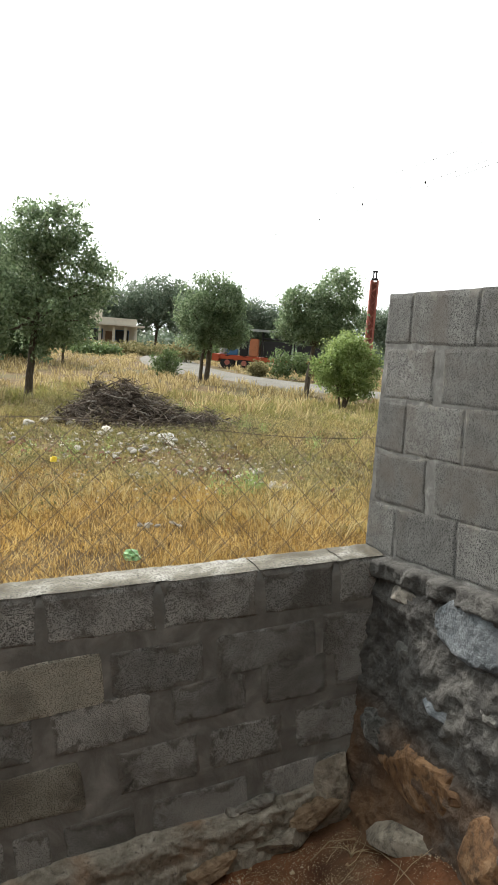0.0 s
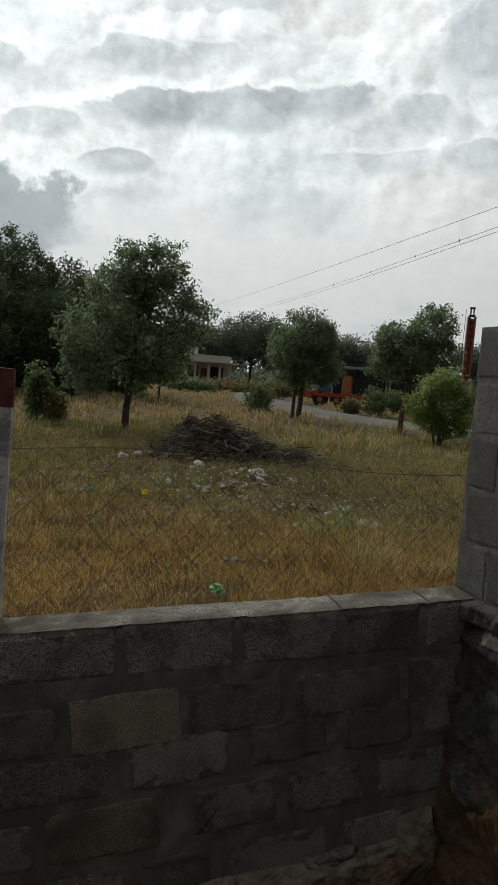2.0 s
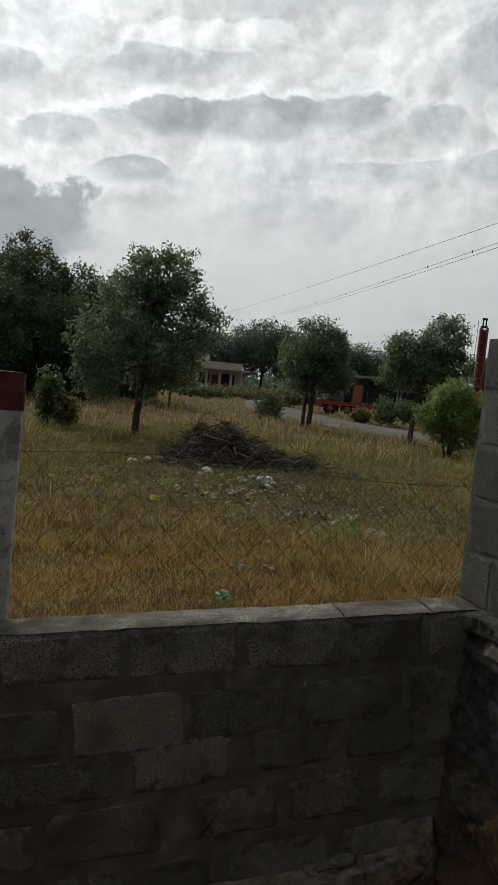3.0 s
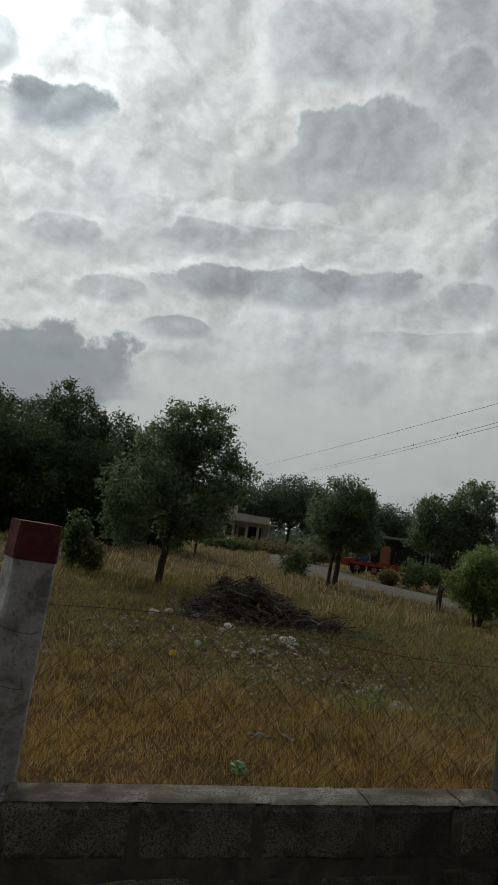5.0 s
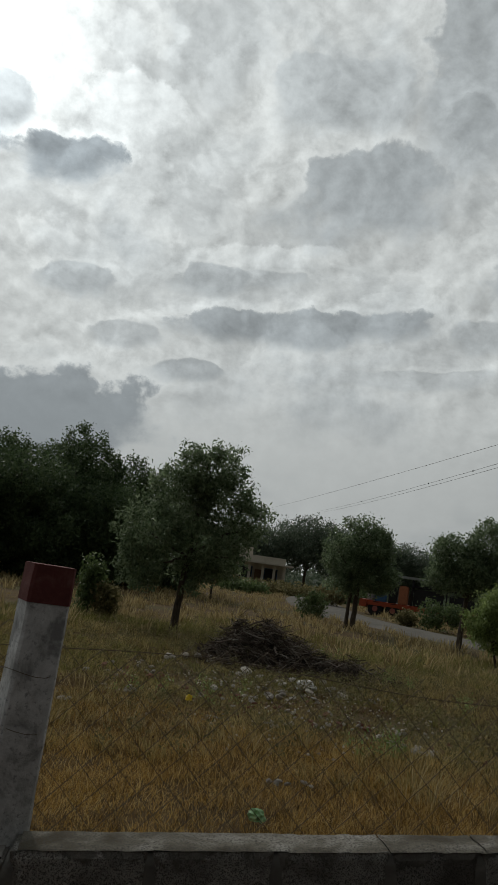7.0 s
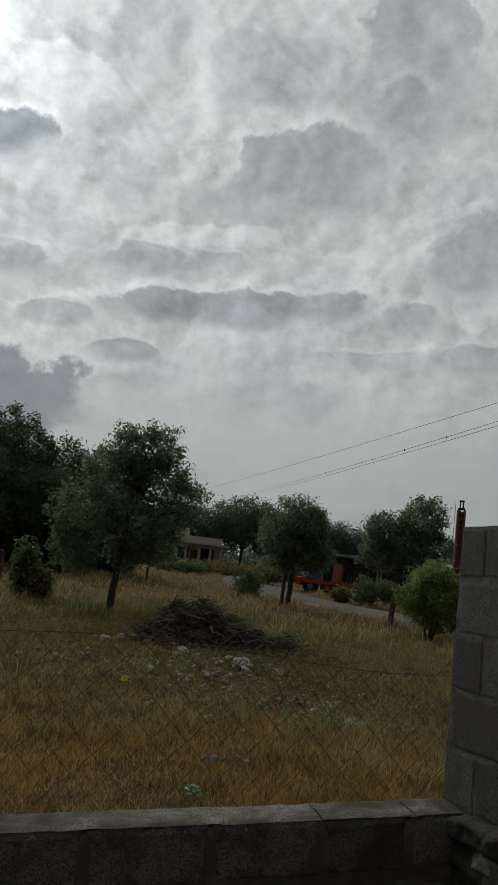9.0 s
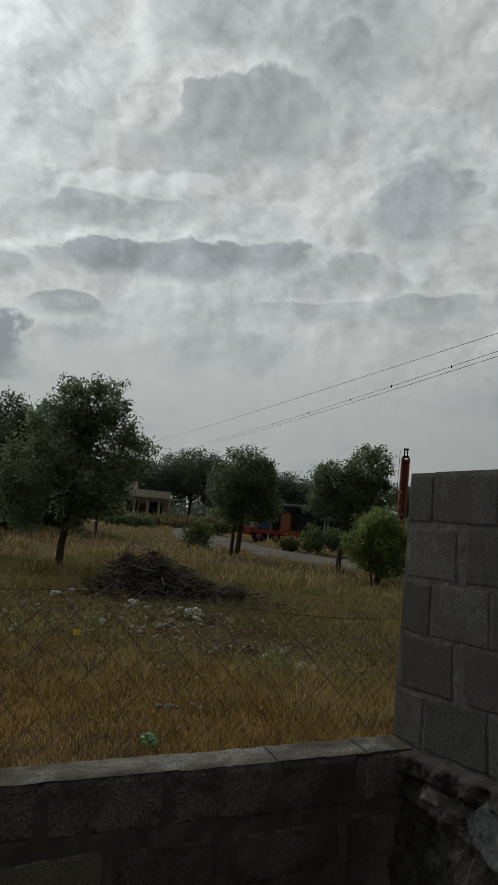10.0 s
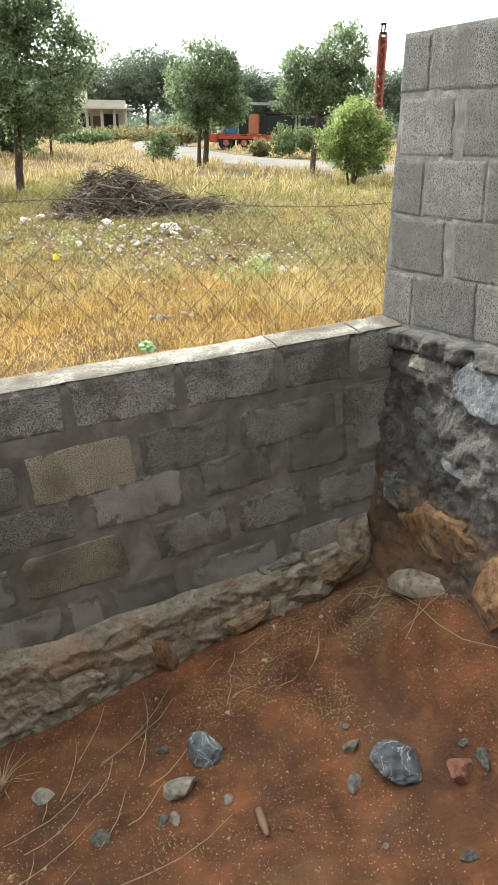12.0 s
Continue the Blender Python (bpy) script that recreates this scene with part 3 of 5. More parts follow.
def wall_front():
    """The low wall: a mortar body whose skin runs up the yard side, over the top and down the field side."""
    wall = thing("wall_front", (0, 0, 0), "low weathered concrete block wall with smeared mortar joints", "wall", kind="structure")
    ring = [(0.0, -0.6), *[(0.0, -0.6 + 0.0125 * k) for k in range(1, 125)], (0.004, 0.985), (0.03, 0.992), (0.08, 0.994), (0.13, 0.992), (WALL_T - 0.004, 0.985), (WALL_T, 0.9), (WALL_T, 0.0)]

    def place(u, v):
        y, z = ring[v]
        zz = top_z(u) - (1 - z)
        if u < -1.72 and z > 0.9:
            zz -= 0.035
        out = (0, -1, 0) if v < 125 else ((0, 0, 1) if v < 130 else (0, 1, 0))
        return (u, y, zz), out
    us = [LEFT_END + 0.06 * k for k in range(int((-1.9 - LEFT_END) / 0.06))] + [-1.9 + 0.0125 * k for k in range(165)]
    part("mortar_body", rough_sheet("mortar_body", us, range(len(ring)), place, M_MORTAR, 0.0024, 15.0), None, wall)
    return wall


front = wall_front()


def wall_right():
    wall = thing("wall_right", (0, 0, 0), "grey concrete block wall on a rubble stone footing", "wall", kind="structure")
    ring = [(0.0, 0.96 + 0.0128 * k) for k in range(81)]
    us = [0.146 - 0.012 * k for k in range(90)] + [-0.95 - 0.1 * k for k in range(37)]

    def face(u, v):
        return (0.0005, u, min(ring[v][1], 1.985)), (-1, 0, 0)
    part("mortar_face", rough_sheet("mortar_face", us, range(len(ring)), face, M_PIER_MORTAR, 0.003, 18.0), None, wall)
    bm = boxes((0.012, WALL_T, -4.6, 0.146, 0.3, 1.98))
    part("mortar_core", bm, M_MORTAR, wall)
    return wall


right = wall_right()


# Unseen walls added behind and left of the camera to block sky light.
def closing_walls():
    a = tagged(new("wall_back", mesh_of("wall_back", *(lambda bm: ([v.co[:] for v in bm.verts], [tuple(v.index for v in f.verts) for f in bm.faces]))(boxes((LEFT_END - 0.2, 0.2, -4.8, -4.6, -0.6, 2.6))), [M_MORTAR])), "plain cement wall added out of view to cut sky light", "wall", kind="structure")
    b = tagged(new("wall_left", mesh_of("wall_left", *(lambda bm: ([v.co[:] for v in bm.verts], [tuple(v.index for v in f.verts) for f in bm.faces]))(boxes((LEFT_END - 0.2, LEFT_END, -4.6, 0.16, -0.6, 2.0))), [M_MORTAR])), "plain cement wall added out of view to cut sky light", "wall", kind="structure")
    return a, b


closing_walls()


def crag(p, s):
    """Broken, ridged relief: 0 to about 1."""
    return 1 - abs(noise.noise(p * s)) * 1.6 - 0.5 * abs(noise.noise(p * s * 2.7 + Vector((3, 1, 7))))


def footing_front():
    """Rough stone footing that stands out from under the low wall."""
    us = [LEFT_END + 0.05 * k for k in range(int((-2.0 - LEFT_END) / 0.05))] + [-2.0 + 0.0115 * k for k in range(180)]
    steps = 46

    def place(u, v):
        ledge = 0.075 + 0.16 * u + 0.03 * noise.noise(Vector((u * 4, 0, 9)))
        bottom = floor_z(u, -0.15) - 0.12
        out = 0.045 + 0.06 * min(1.0, max(0.0, -u / 1.5)) + 0.03 * noise.noise(Vector((u * 3.1, 5, 0)))
        if v < 12:
            y, z = -out * (v / 12.0) ** 0.6 * 0.8, ledge + 0.035 - 0.035 * v / 12
        else:
            s = (v - 12) / (steps - 13)
            y, z = -out * (0.8 + 0.5 * s), ledge + (bottom - ledge) * s
        p = Vector((u, 0.5 * y, z))
        q = Vector((p.x * 0.55 + p.z * 0.2, p.y, p.z * 1.3))
        k = 0.5 * crag(q, 5.0) + 0.32 * crag(q + Vector((4, 0, 2)), 12.0) + 0.2 * crag(p, 27.0)
        return (u, y + 0.025 - (0.042 * k if v else 0), z + 0.012 * k), (0, -0.8, 0.3)
    return part("footing", rough_sheet("footing", us, range(steps), place, M_FOOTING, 0.012, 40.0), None, front)


footing_front()


def footing_right():
    """Lumpy rubble masonry under the block wall, with a broken mortar lip."""
    us = [0.02 - 0.0125 * k for k in range(110)] + [-1.4 - 0.15 * k for k in range(22)]
    steps = 95

    def place(u, v):
        k = v / (steps - 1)
        topz = 1.0 + 0.1 * max(0.0, -u)
        bottom = floor_z(-0.1, u) - 0.12
        z = topz + (bottom - topz) * k
        x = -0.01 - 0.05 * k
        if v == 0:
            return (0.03, u, z), (0, 0, 0)
        if k < 0.07:
            x -= 0.03 + 0.03 * noise.noise(Vector((u * 11, 1.0, z * 9)))
        p = Vector((0, u, z))
        x -= 0.045 * (crag(p, 3.0) - 0.35) * min(1.0, 5 * k) + 0.018 * (crag(p + Vector((9, 0, 0)), 7.0) - 0.4) + 0.009 * (crag(p + Vector((2, 0, 0)), 20.0) - 0.4)
        return (min(x, 0.03), u, z), (-1, 0, 0)
    return part("footing", rough_sheet("footing", us, range(steps), place, M_MASONRY, 0.012, 45.0), None, right)


footing_right()


# stones that stand out of the two footings: (name, centre, half sizes, turn, material)
FOOT_STONES = [
    (right, (-0.01, -0.61, 0.92), (0.075, 0.22, 0.10), -4, M_BLUEWALL), (right, (-0.015, -0.49, 0.605), (0.065, 0.16, 0.068), 6, M_BLUEWALL),
    (right, (0.0, -0.17, 0.885), (0.05, 0.115, 0.045), -8, M_PALESTONE), (right, (-0.02, -0.245, 0.705), (0.045, 0.08, 0.05), 10, M_DARKSTONE),
    (right, (-0.035, -0.15, 0.345), (0.06, 0.12, 0.10), 12, M_DARKSTONE), (right, (-0.025, -0.42, 0.345), (0.075, 0.30, 0.125), -9, M_RUSTSTONE),
    (right, (-0.05, -0.60, 0.33), (0.04, 0.055, 0.045), 0, M_RUSTSTONE), (right, (-0.05, -0.365, 0.065), (0.085, 0.21, 0.062), -18, M_FOOTSTONE),
    (right, (-0.05, -0.80, 0.28), (0.07, 0.11, 0.125), 0, M_RUSTSTONE), (right, (-0.01, -0.74, 0.72), (0.05, 0.08, 0.05), 0, M_DARKSTONE),
    (right, (-0.02, -1.05, 0.87), (0.08, 0.18, 0.11), 5, M_BLUEWALL), (right, (-0.03, -1.1, 0.5), (0.1, 0.18, 0.13), -8, M_DARKSTONE),
    (right, (-0.05, -1.3, 0.2), (0.12, 0.22, 0.15), 4, M_RUSTSTONE), (right, (-0.02, -1.45, 0.75), (0.08, 0.2, 0.12), 4, M_PALESTONE),
    (front, (-0.13, 0.0, 0.06), (0.13, 0.065, 0.19), 8, M_FOOTSTONE), (front, (-0.99, -0.085, -0.27), (0.05, 0.045, 0.11), 20, M_RUSTSTONE),
    (front, (-0.66, 0.0, -0.02), (0.055, 0.045, 0.035), 9, M_PALESTONE), (front, (-0.44, 0.0, 0.035), (0.10, 0.045, 0.038), 12, M_PALESTONE), (front, (-0.56, 0.0, 0.015), (0.04, 0.04, 0.03), 0, M_PALESTONE),
    (front, (-0.36, -0.055, -0.10), (0.17, 0.055, 0.05), 20, M_FOOTSTONE), (front, (-0.66, -0.06, -0.17), (0.16, 0.05, 0.06), 20, M_RUSTFOOT),
    (front, (-1.1, -0.035, -0.14), (0.27, 0.045, 0.035), 13, M_FOOTSTONE), (front, (-1.40, -0.08, -0.33), (0.2, 0.05, 0.08), 10, M_FOOTSTONE), (front, (-0.22, -0.05, -0.02), (0.12, 0.05, 0.06), 22, M_RUSTFOOT),
]
for i, (own, at, half, turn, mat) in enumerate(FOOT_STONES):
    ob = part("stone", rock_mesh("stone", half, 100 + i, mat, 4, 9), None, own)
    ob.matrix_basis = pose(*at, turn, 0, 0) if own is right else pose(*at, 0, -turn, 0)


# ---- overhead cables ----
def cable(points, radius, label, beads=()):
    p0, p1 = Vector(points[0]), Vector(points[-1])
    line = []
    for i in range(41):
        t = i / 40
        p = p0.lerp(p1, t)
        line.append((p.x, p.y, p.z - 4 * points[1] * t * (1 - t)))
    ob = tagged(part("overhead_cable", tubes("overhead_cable", [(line, [radius] * 41)], M_CABLE, 5), None), label, "cable", "overhead power cables")
    for i in beads:
        x, y, z = line[i]
        part("spacer", tubes("spacer", [([(x, y, z - 0.05), (x, y, z), (x, y, z + 0.04)], [0.014, 0.022, 0.014])], M_BLACK, 6), None, ob)
    return ob


cable(((14.63, 91.23, 9.75), 0.25, (8.24, -9.33, 6.35)), 0.008, "thin grey overhead power cable")
cable(((22.01, 89.57, 10.75), 0.3, (6.07, -8.88, 5.48)), 0.008, "thin grey overhead power cable with black spacers", (14, 19, 23, 26, 28, 30, 32))
cable(((22.36, 89.48, 10.62), 0.3, (5.99, -8.86, 5.36)), 0.008, "thin grey overhead power cable")


# ---- trees ----
def leaf_mesh(name, centres, radii, per, leaf, mat, seed, droop=0.35, slim=0.42):
    """Leaves in loose clumps: every leaf is a folded lozenge."""
    rng = np.random.default_rng(seed)
    c = np.repeat(np.asarray(centres, float), per, axis=0)
    r = np.repeat(np.asarray(radii, float), per)[:, None]
    p = c + rng.normal(0, 0.5, c.shape).clip(-0.85, 0.85) * r
    n = len(p)
    d = rng.normal(0, 1, (n, 3))
    d[:, 2] -= droop
    d /= np.linalg.norm(d, axis=1, keepdims=True)
    side = np.cross(d, rng.normal(0, 1, (n, 3)))
    side /= np.linalg.norm(side, axis=1, keepdims=True) + 1e-9
    size = leaf * rng.uniform(0.6, 1.4, (n, 1))
    up = np.cross(side, d)
    tip, root = p + d * size, p - d * size * 0.15
    a, b = p + d * size * 0.4 + side * size * slim * 0.5 + up * size * 0.06, p + d * size * 0.4 - side * size * slim * 0.5 + up * size * 0.06
    verts = np.stack([root, a, tip, b], 1).reshape(-1, 3)
    k = np.arange(n)[:, None] * 4
    tri = np.concatenate([k + [0, 1, 2], k + [0, 2, 3]], 1).reshape(-1, 3)
    return np_mesh(name, verts, tri, mat)


def clumps(lobes, count, seed, hollow=0.45):
    """Clump centres spread through ellipsoid lobes (x, y, z, rx, ry, rz), denser towards their skin."""
    rng = np.random.default_rng(seed)
    vol = np.array([l[3] * l[4] * l[5] for l in lobes]) ** 0.75
    which = rng.choice(len(lobes), count, p=vol / vol.sum())
    lob = np.asarray(lobes, float)[which]
    d = rng.normal(0, 1, (count, 3))
    d /= np.linalg.norm(d, axis=1, keepdims=True)
    rad = hollow + (1 - hollow) * rng.uniform(0, 1, (count, 1)) ** 0.6
    return lob[:, :3] + d * rad * lob[:, 3:] * (1 + 0.09 * rng.normal(0, 1, (count, 1)))


def tree(at, trunks, lobes, n_clumps, per, leaf, clump, leafmat, label, seed, category="tree", group="", slim=0.5, name="tree"):
    """trunks: lines of ((x, y, z, radius), ...); lobes: the crown's masses, all relative to the foot."""
    rng = random.Random(seed)
    t = thing(name, (at[0], at[1], at[2]), label, category, group)
    for line in trunks:
        pts = []
        for i in range(len(line) - 1):
            for s in range(4):
                k = s / 4
                pts.append([line[i][j] * (1 - k) + line[i + 1][j] * k for j in range(4)])
        pts.append(list(line[-1]))
        wob = [(p[0] + 0.15 * p[3] * rng.uniform(-1, 1) * (i > 0), p[1] + 0.15 * p[3] * rng.uniform(-1, 1), p[2]) for i, p in enumerate(pts)]
        part("trunk", tubes("trunk", [(wob, [p[3] * (1.25 if i == 0 else 1) for i, p in enumerate(pts)])], M_BARK, 9), None, t)
    spine = trunks[0]
    for l in lobes:
        low = [p for p in spine if 0.28 * spine[-1][2] <= p[2] < l[2]] or [spine[min(2, len(spine) - 1)]]
        p = low[-1]
        a, b = Vector(p[:3]), Vector(l[:3])
        b = b + (b - a) * 0.25
        line = []
        for i in range(7):
            k = i / 6
            q = a.lerp(b, k) + Vector((rng.uniform(-1, 1), rng.uniform(-1, 1), rng.uniform(-0.5, 1))) * 0.04 * (b - a).length * (0 < i)
            line.append(q)
        r0 = p[3] * 0.55
        part("limb", tubes("limb", [(line, [r0 * (1 - 0.8 * i / 6) for i in range(7)])], M_BARK, 5), None, t)
    c = clumps([(*l[:3], l[3] * 1.06, l[4] * 1.06, l[5] * 1.05) for l in lobes], n_clumps, seed)
    rr = np.random.default_rng(seed + 1).uniform(0.6, 1.3, n_clumps) * clump
    part("crown", leaf_mesh("crown", c, rr, per, leaf, leafmat, seed + 2, slim=slim), None, t)
    return t


# the tall young tree beyond the brush pile
tree((-0.05, 16.0, 0.2), [((0, 0, -0.1, 0.10), (0.06, 0, 0.8, 0.085), (0.12, 0, 1.7, 0.075), (0.2, 0.05, 3.0, 0.05), (0.3, 0, 4.4, 0.015))],
     [(0.38, 0, 3.95, 0.78, 0.7, 0.72), (-0.25, 0.1, 3.3, 0.85, 0.8, 0.75), (0.75, -0.1, 3.2, 0.75, 0.7, 0.7), (1.45, 0, 2.75, 0.62, 0.6, 0.6), (-0.85, 0, 2.2, 0.85, 0.8, 0.7),
      (0.3, 0.1, 2.1, 1.05, 0.9, 0.65), (0.95, 0.1, 1.85, 0.6, 0.6, 0.5), (-0.95, -0.1, 1.45, 0.6, 0.6, 0.5), (0.15, 0.1, 1.35, 0.5, 0.5, 0.35)],
     600, 48, 0.092, 0.22, M_LEAF, "slender young tree with an airy grey-green crown", 11, slim=0.46)
tree((3.2, 36.0, 0.2), [((0, 0, -0.1, 0.06), (0.05, 0, 1.2, 0.05), (0.1, 0, 2.6, 0.02))], [(0, 0, 2.3, 0.9, 0.8, 0.8), (0.3, 0, 1.6, 0.7, 0.7, 0.5)], 60, 40, 0.16, 0.35, M_LEAF_MID, "thin sapling with sparse leaves", 12)
# twin-stemmed round tree before the road
tree((7.8, 26.8, 0.2), [((0, 0, -0.1, 0.12), (0.03, 0, 0.9, 0.10), (0.05, 0, 1.9, 0.085), (0.1, 0, 3.4, 0.03)), ((-0.22, 0.1, -0.1, 0.085), (-0.22, 0.1, 0.9, 0.07), (-0.12, 0.05, 1.9, 0.05))],
     [(0.1, 0, 3.45, 0.95, 0.9, 0.95), (0.65, 0, 3.1, 0.75, 0.8, 0.85), (-0.7, 0, 2.75, 0.8, 0.8, 0.85), (0.35, 0, 2.2, 1.1, 1.0, 0.75), (-0.55, 0, 1.9, 0.8, 0.8, 0.55), (0.9, 0, 2.1, 0.7, 0.7, 0.6)],
     560, 48, 0.1, 0.25, M_LEAF, "rounded dense green tree with twin stems", 21)
# tree by the road with two crown masses
tree((10.35, 22.7, 0.2), [((0, 0, -0.1, 0.105), (0.05, 0, 0.8, 0.09), (0.15, 0, 1.8, 0.075), (0.35, 0, 3.2, 0.035))],
     [(0.85, -0.1, 3.75, 0.85, 0.8, 0.85), (-0.45, 0.2, 3.2, 0.75, 0.75, 0.7), (1.2, -0.1, 2.9, 0.75, 0.7, 0.75), (0.3, 0, 2.6, 1.0, 0.9, 0.65), (-0.7, 0.2, 2.5, 0.55, 0.6, 0.5), (1.1, 0, 2.1, 0.65, 0.6, 0.5)],
     520, 48, 0.1, 0.25, M_LEAF, "roadside tree with a broad two-part crown", 31)
# bright small tree
tree((9.2, 17.6, 0.2), [((0, 0, -0.1, 0.06), (0.03, 0, 0.5, 0.05), (0.05, 0, 1.3, 0.02)), ((-0.06, 0.03, -0.1, 0.035), (-0.25, 0, 0.6, 0.03), (-0.5, 0, 1.2, 0.012)), ((0.05, 0.03, -0.1, 0.035), (0.22, 0, 0.6, 0.03), (0.5, 0, 1.2, 0.012))],
     [(0.12, 0, 1.9, 0.5, 0.5, 0.42), (-0.3, 0, 1.6, 0.42, 0.45, 0.4), (0.55, 0, 1.5, 0.42, 0.45, 0.38), (-0.72, 0, 1.15, 0.38, 0.4, 0.34), (0.78, 0, 1.0, 0.4, 0.4, 0.38), (0.05, 0, 1.2, 0.65, 0.6, 0.45), (-0.4, 0, 0.7, 0.45, 0.45, 0.32), (0.35, 0, 0.65, 0.5, 0.5, 0.35)],
     330, 46, 0.095, 0.2, M_LEAF_BRIGHT, "small bushy tree with fresh green leaves", 41, slim=0.4)

# background trees behind the house and along the far side
def far_tree(at, tall, wide, seed, mat=None, n=430, per=46, leaf=0.28):
    rng = random.Random(seed)
    lobes = [(0, 0, tall * 0.72, wide * 0.5, wide * 0.45, tall * 0.26)]
    for k in range(6):
        a = k * 1.05 + rng.uniform(-0.3, 0.3)
        lobes.append((math.cos(a) * wide * 0.33, math.sin(a) * wide * 0.3, tall * rng.uniform(0.4, 0.78), wide * rng.uniform(0.22, 0.34), wide * 0.28, tall * rng.uniform(0.13, 0.2)))
    return tree(at, [((0, 0, -0.2, 0.22), (0.1, 0, tall * 0.3, 0.18), (0.2, 0, tall * 0.75, 0.06))], lobes, n, per, leaf, leaf * 3.2, mat or M_LEAF_FAR,
                "large spreading tree far across the field", seed, group="far trees")


for i, (x, y, tall, wide) in enumerate(((18.0, 101, 8.6, 9), (23.5, 100, 10.6, 9), (28.5, 99, 9.6, 9), (13.0, 103, 8.0, 8), (37.0, 95, 8.3, 7), (43.0, 90, 7.5, 8), (33.0, 104, 7.0, 8), (8.0, 106, 7.5, 9), (51.0, 84, 7.8, 8), (57, 78, 7.5, 9), (64, 70, 8, 9))):
    far_tree((x, y, 0.1), tall, wide, 200 + i)
# far woods that close the horizon
def far_woods():
    rng = np.random.default_rng(401)
    k = 3600
    a = np.radians(rng.uniform(-40, 75, k))
    d = rng.uniform(118, 175, k)
    top = 3.4 + 1.6 * np.sin(a * 23) + 1.2 * np.sin(a * 51 + 1)
    c = np.stack([d * np.sin(a), d * np.cos(a), rng.uniform(0.0, 1.0, k) ** 0.8 * np.maximum(top, 3.2)], 1)
    me = leaf_mesh("far_woods", c, np.full(k, 1.6), 16, 0.75, M_LEAF_FAR, 402, 0.1, 0.7)
    return tagged(new("far_woods", me), "distant low line of green trees", "woods", kind="stuff")


far_woods()
# the dense dark wood beside the young tree
for i, (x, y, tall, wide) in enumerate(((-4.2, 39.0, 8.1, 4.6), (-8.3, 37.0, 6.9, 5.2), (-1.6, 40.0, 7.0, 4.2), (-6.2, 34.0, 6.0, 4.6), (-12.5, 36.0, 7.0, 5.5), (0.8, 43.0, 6.2, 4.0), (-3.0, 44.0, 7.2, 5.0), (-10.2, 41.0, 7.6, 5.5), (-6.2, 43.0, 7.7, 5.5), (-14.5, 33.0, 6.4, 5.5), (-2.6, 36.0, 5.2, 4.2), (-8.8, 33.5, 5.0, 4.6))):
    rng = random.Random(300 + i)
    lobes = [(0, 0, tall * 0.78, wide * 0.42, wide * 0.4, tall * 0.2), (0, 0, tall * 0.45, wide * 0.52, wide * 0.45, tall * 0.3), (0, 0, tall * 0.2, wide * 0.5, wide * 0.4, tall * 0.2)]
    lobes += [(math.cos(a) * wide * 0.3, math.sin(a) * wide * 0.3, tall * rng.uniform(0.2, 0.72), wide * 0.3, wide * 0.3, tall * 0.16) for a in (0.3, 1.3, 2.4, 3.4, 4.5, 5.5)]
    tree((x, y, 0.15), [((0, 0, -0.2, 0.2), (0.1, 0, tall * 0.3, 0.15), (0.1, 0, tall * 0.75, 0.05))], lobes, 680, 56, 0.15, 0.45, M_LEAF_WOOD, "tall dark green tree in a dense stand", 300 + i, group="dense stand of trees")


def shrub(at, wide, tall, mat, seed, label, leaf=0.1, n=60, per=36):
    rng = random.Random(seed)
    lobes = [(0, 0, tall * 0.5, wide * 0.42, wide * 0.4, tall * 0.45)] + [(rng.uniform(-0.3, 0.3) * wide, rng.uniform(-0.2, 0.2) * wide, tall * rng.uniform(0.3, 0.6), wide * 0.25, wide * 0.25, tall * 0.3) for _ in range(4)]
    return tree(at, [((0, 0, -0.1, 0.03), (0.02, 0, tall * 0.4, 0.02), (0.03, 0, tall * 0.7, 0.008))], lobes, n, per, leaf, leaf * 2.2, mat, label, seed, "shrub", "field shrubs", name="shrub")


shrub((7.3, 31.5, 0.2), 1.45, 1.3, M_LEAF_MID, 51, "round green shrub in dry grass")
shrub((15.3, 36.0, 0.2), 2.3, 1.7, M_LEAF_MID, 52, "dense green roadside shrub", 0.13, 90)
shrub((13.9, 36.6, 0.2), 1.0, 0.8, M_WEED, 53, "low grey-green roadside shrub", 0.13)
shrub((17.2, 35.2, 0.2), 2.0, 1.2, M_WEED, 54, "low grey-green roadside shrub", 0.13)
shrub((-2.15, 17.4, 0.2), 0.55, 1.55, M_LEAF_MID, 55, "upright leafy green shrub in the grass")
shrub((-1.75, 17.2, 0.2), 0.45, 0.9, M_WEED, 56, "small leafy weed shrub")
shrub((2.3, 46.0, 0.2), 3.0, 0.9, M_WEED, 57, "low grey-green shrub before the house", 0.2)
shrub((10.5, 76.0, 0.2), 7.0, 0.9, M_WEED, 58, "low grey-green shrub before the house", 0.3, 90)
shrub((16.5, 75.0, 0.2), 7.0, 0.9, M_WEED, 59, "low grey-green shrub before the house", 0.3, 90)
shrub((21.5, 72.0, 0.2), 7.0, 1.7, M_LEAF_MID, 60, "rank green shrub before the house", 0.3, 90)
shrub((15.0, 56.0, 0.2), 4.0, 1.6, M_WEED, 61, "low grey-green shrub beyond the road", 0.22, 70)
shrub((9.0, 62.0, 0.2), 5.0, 0.8, M_LEAF_MID, 62, "low green shrub beyond the grass", 0.25, 80)


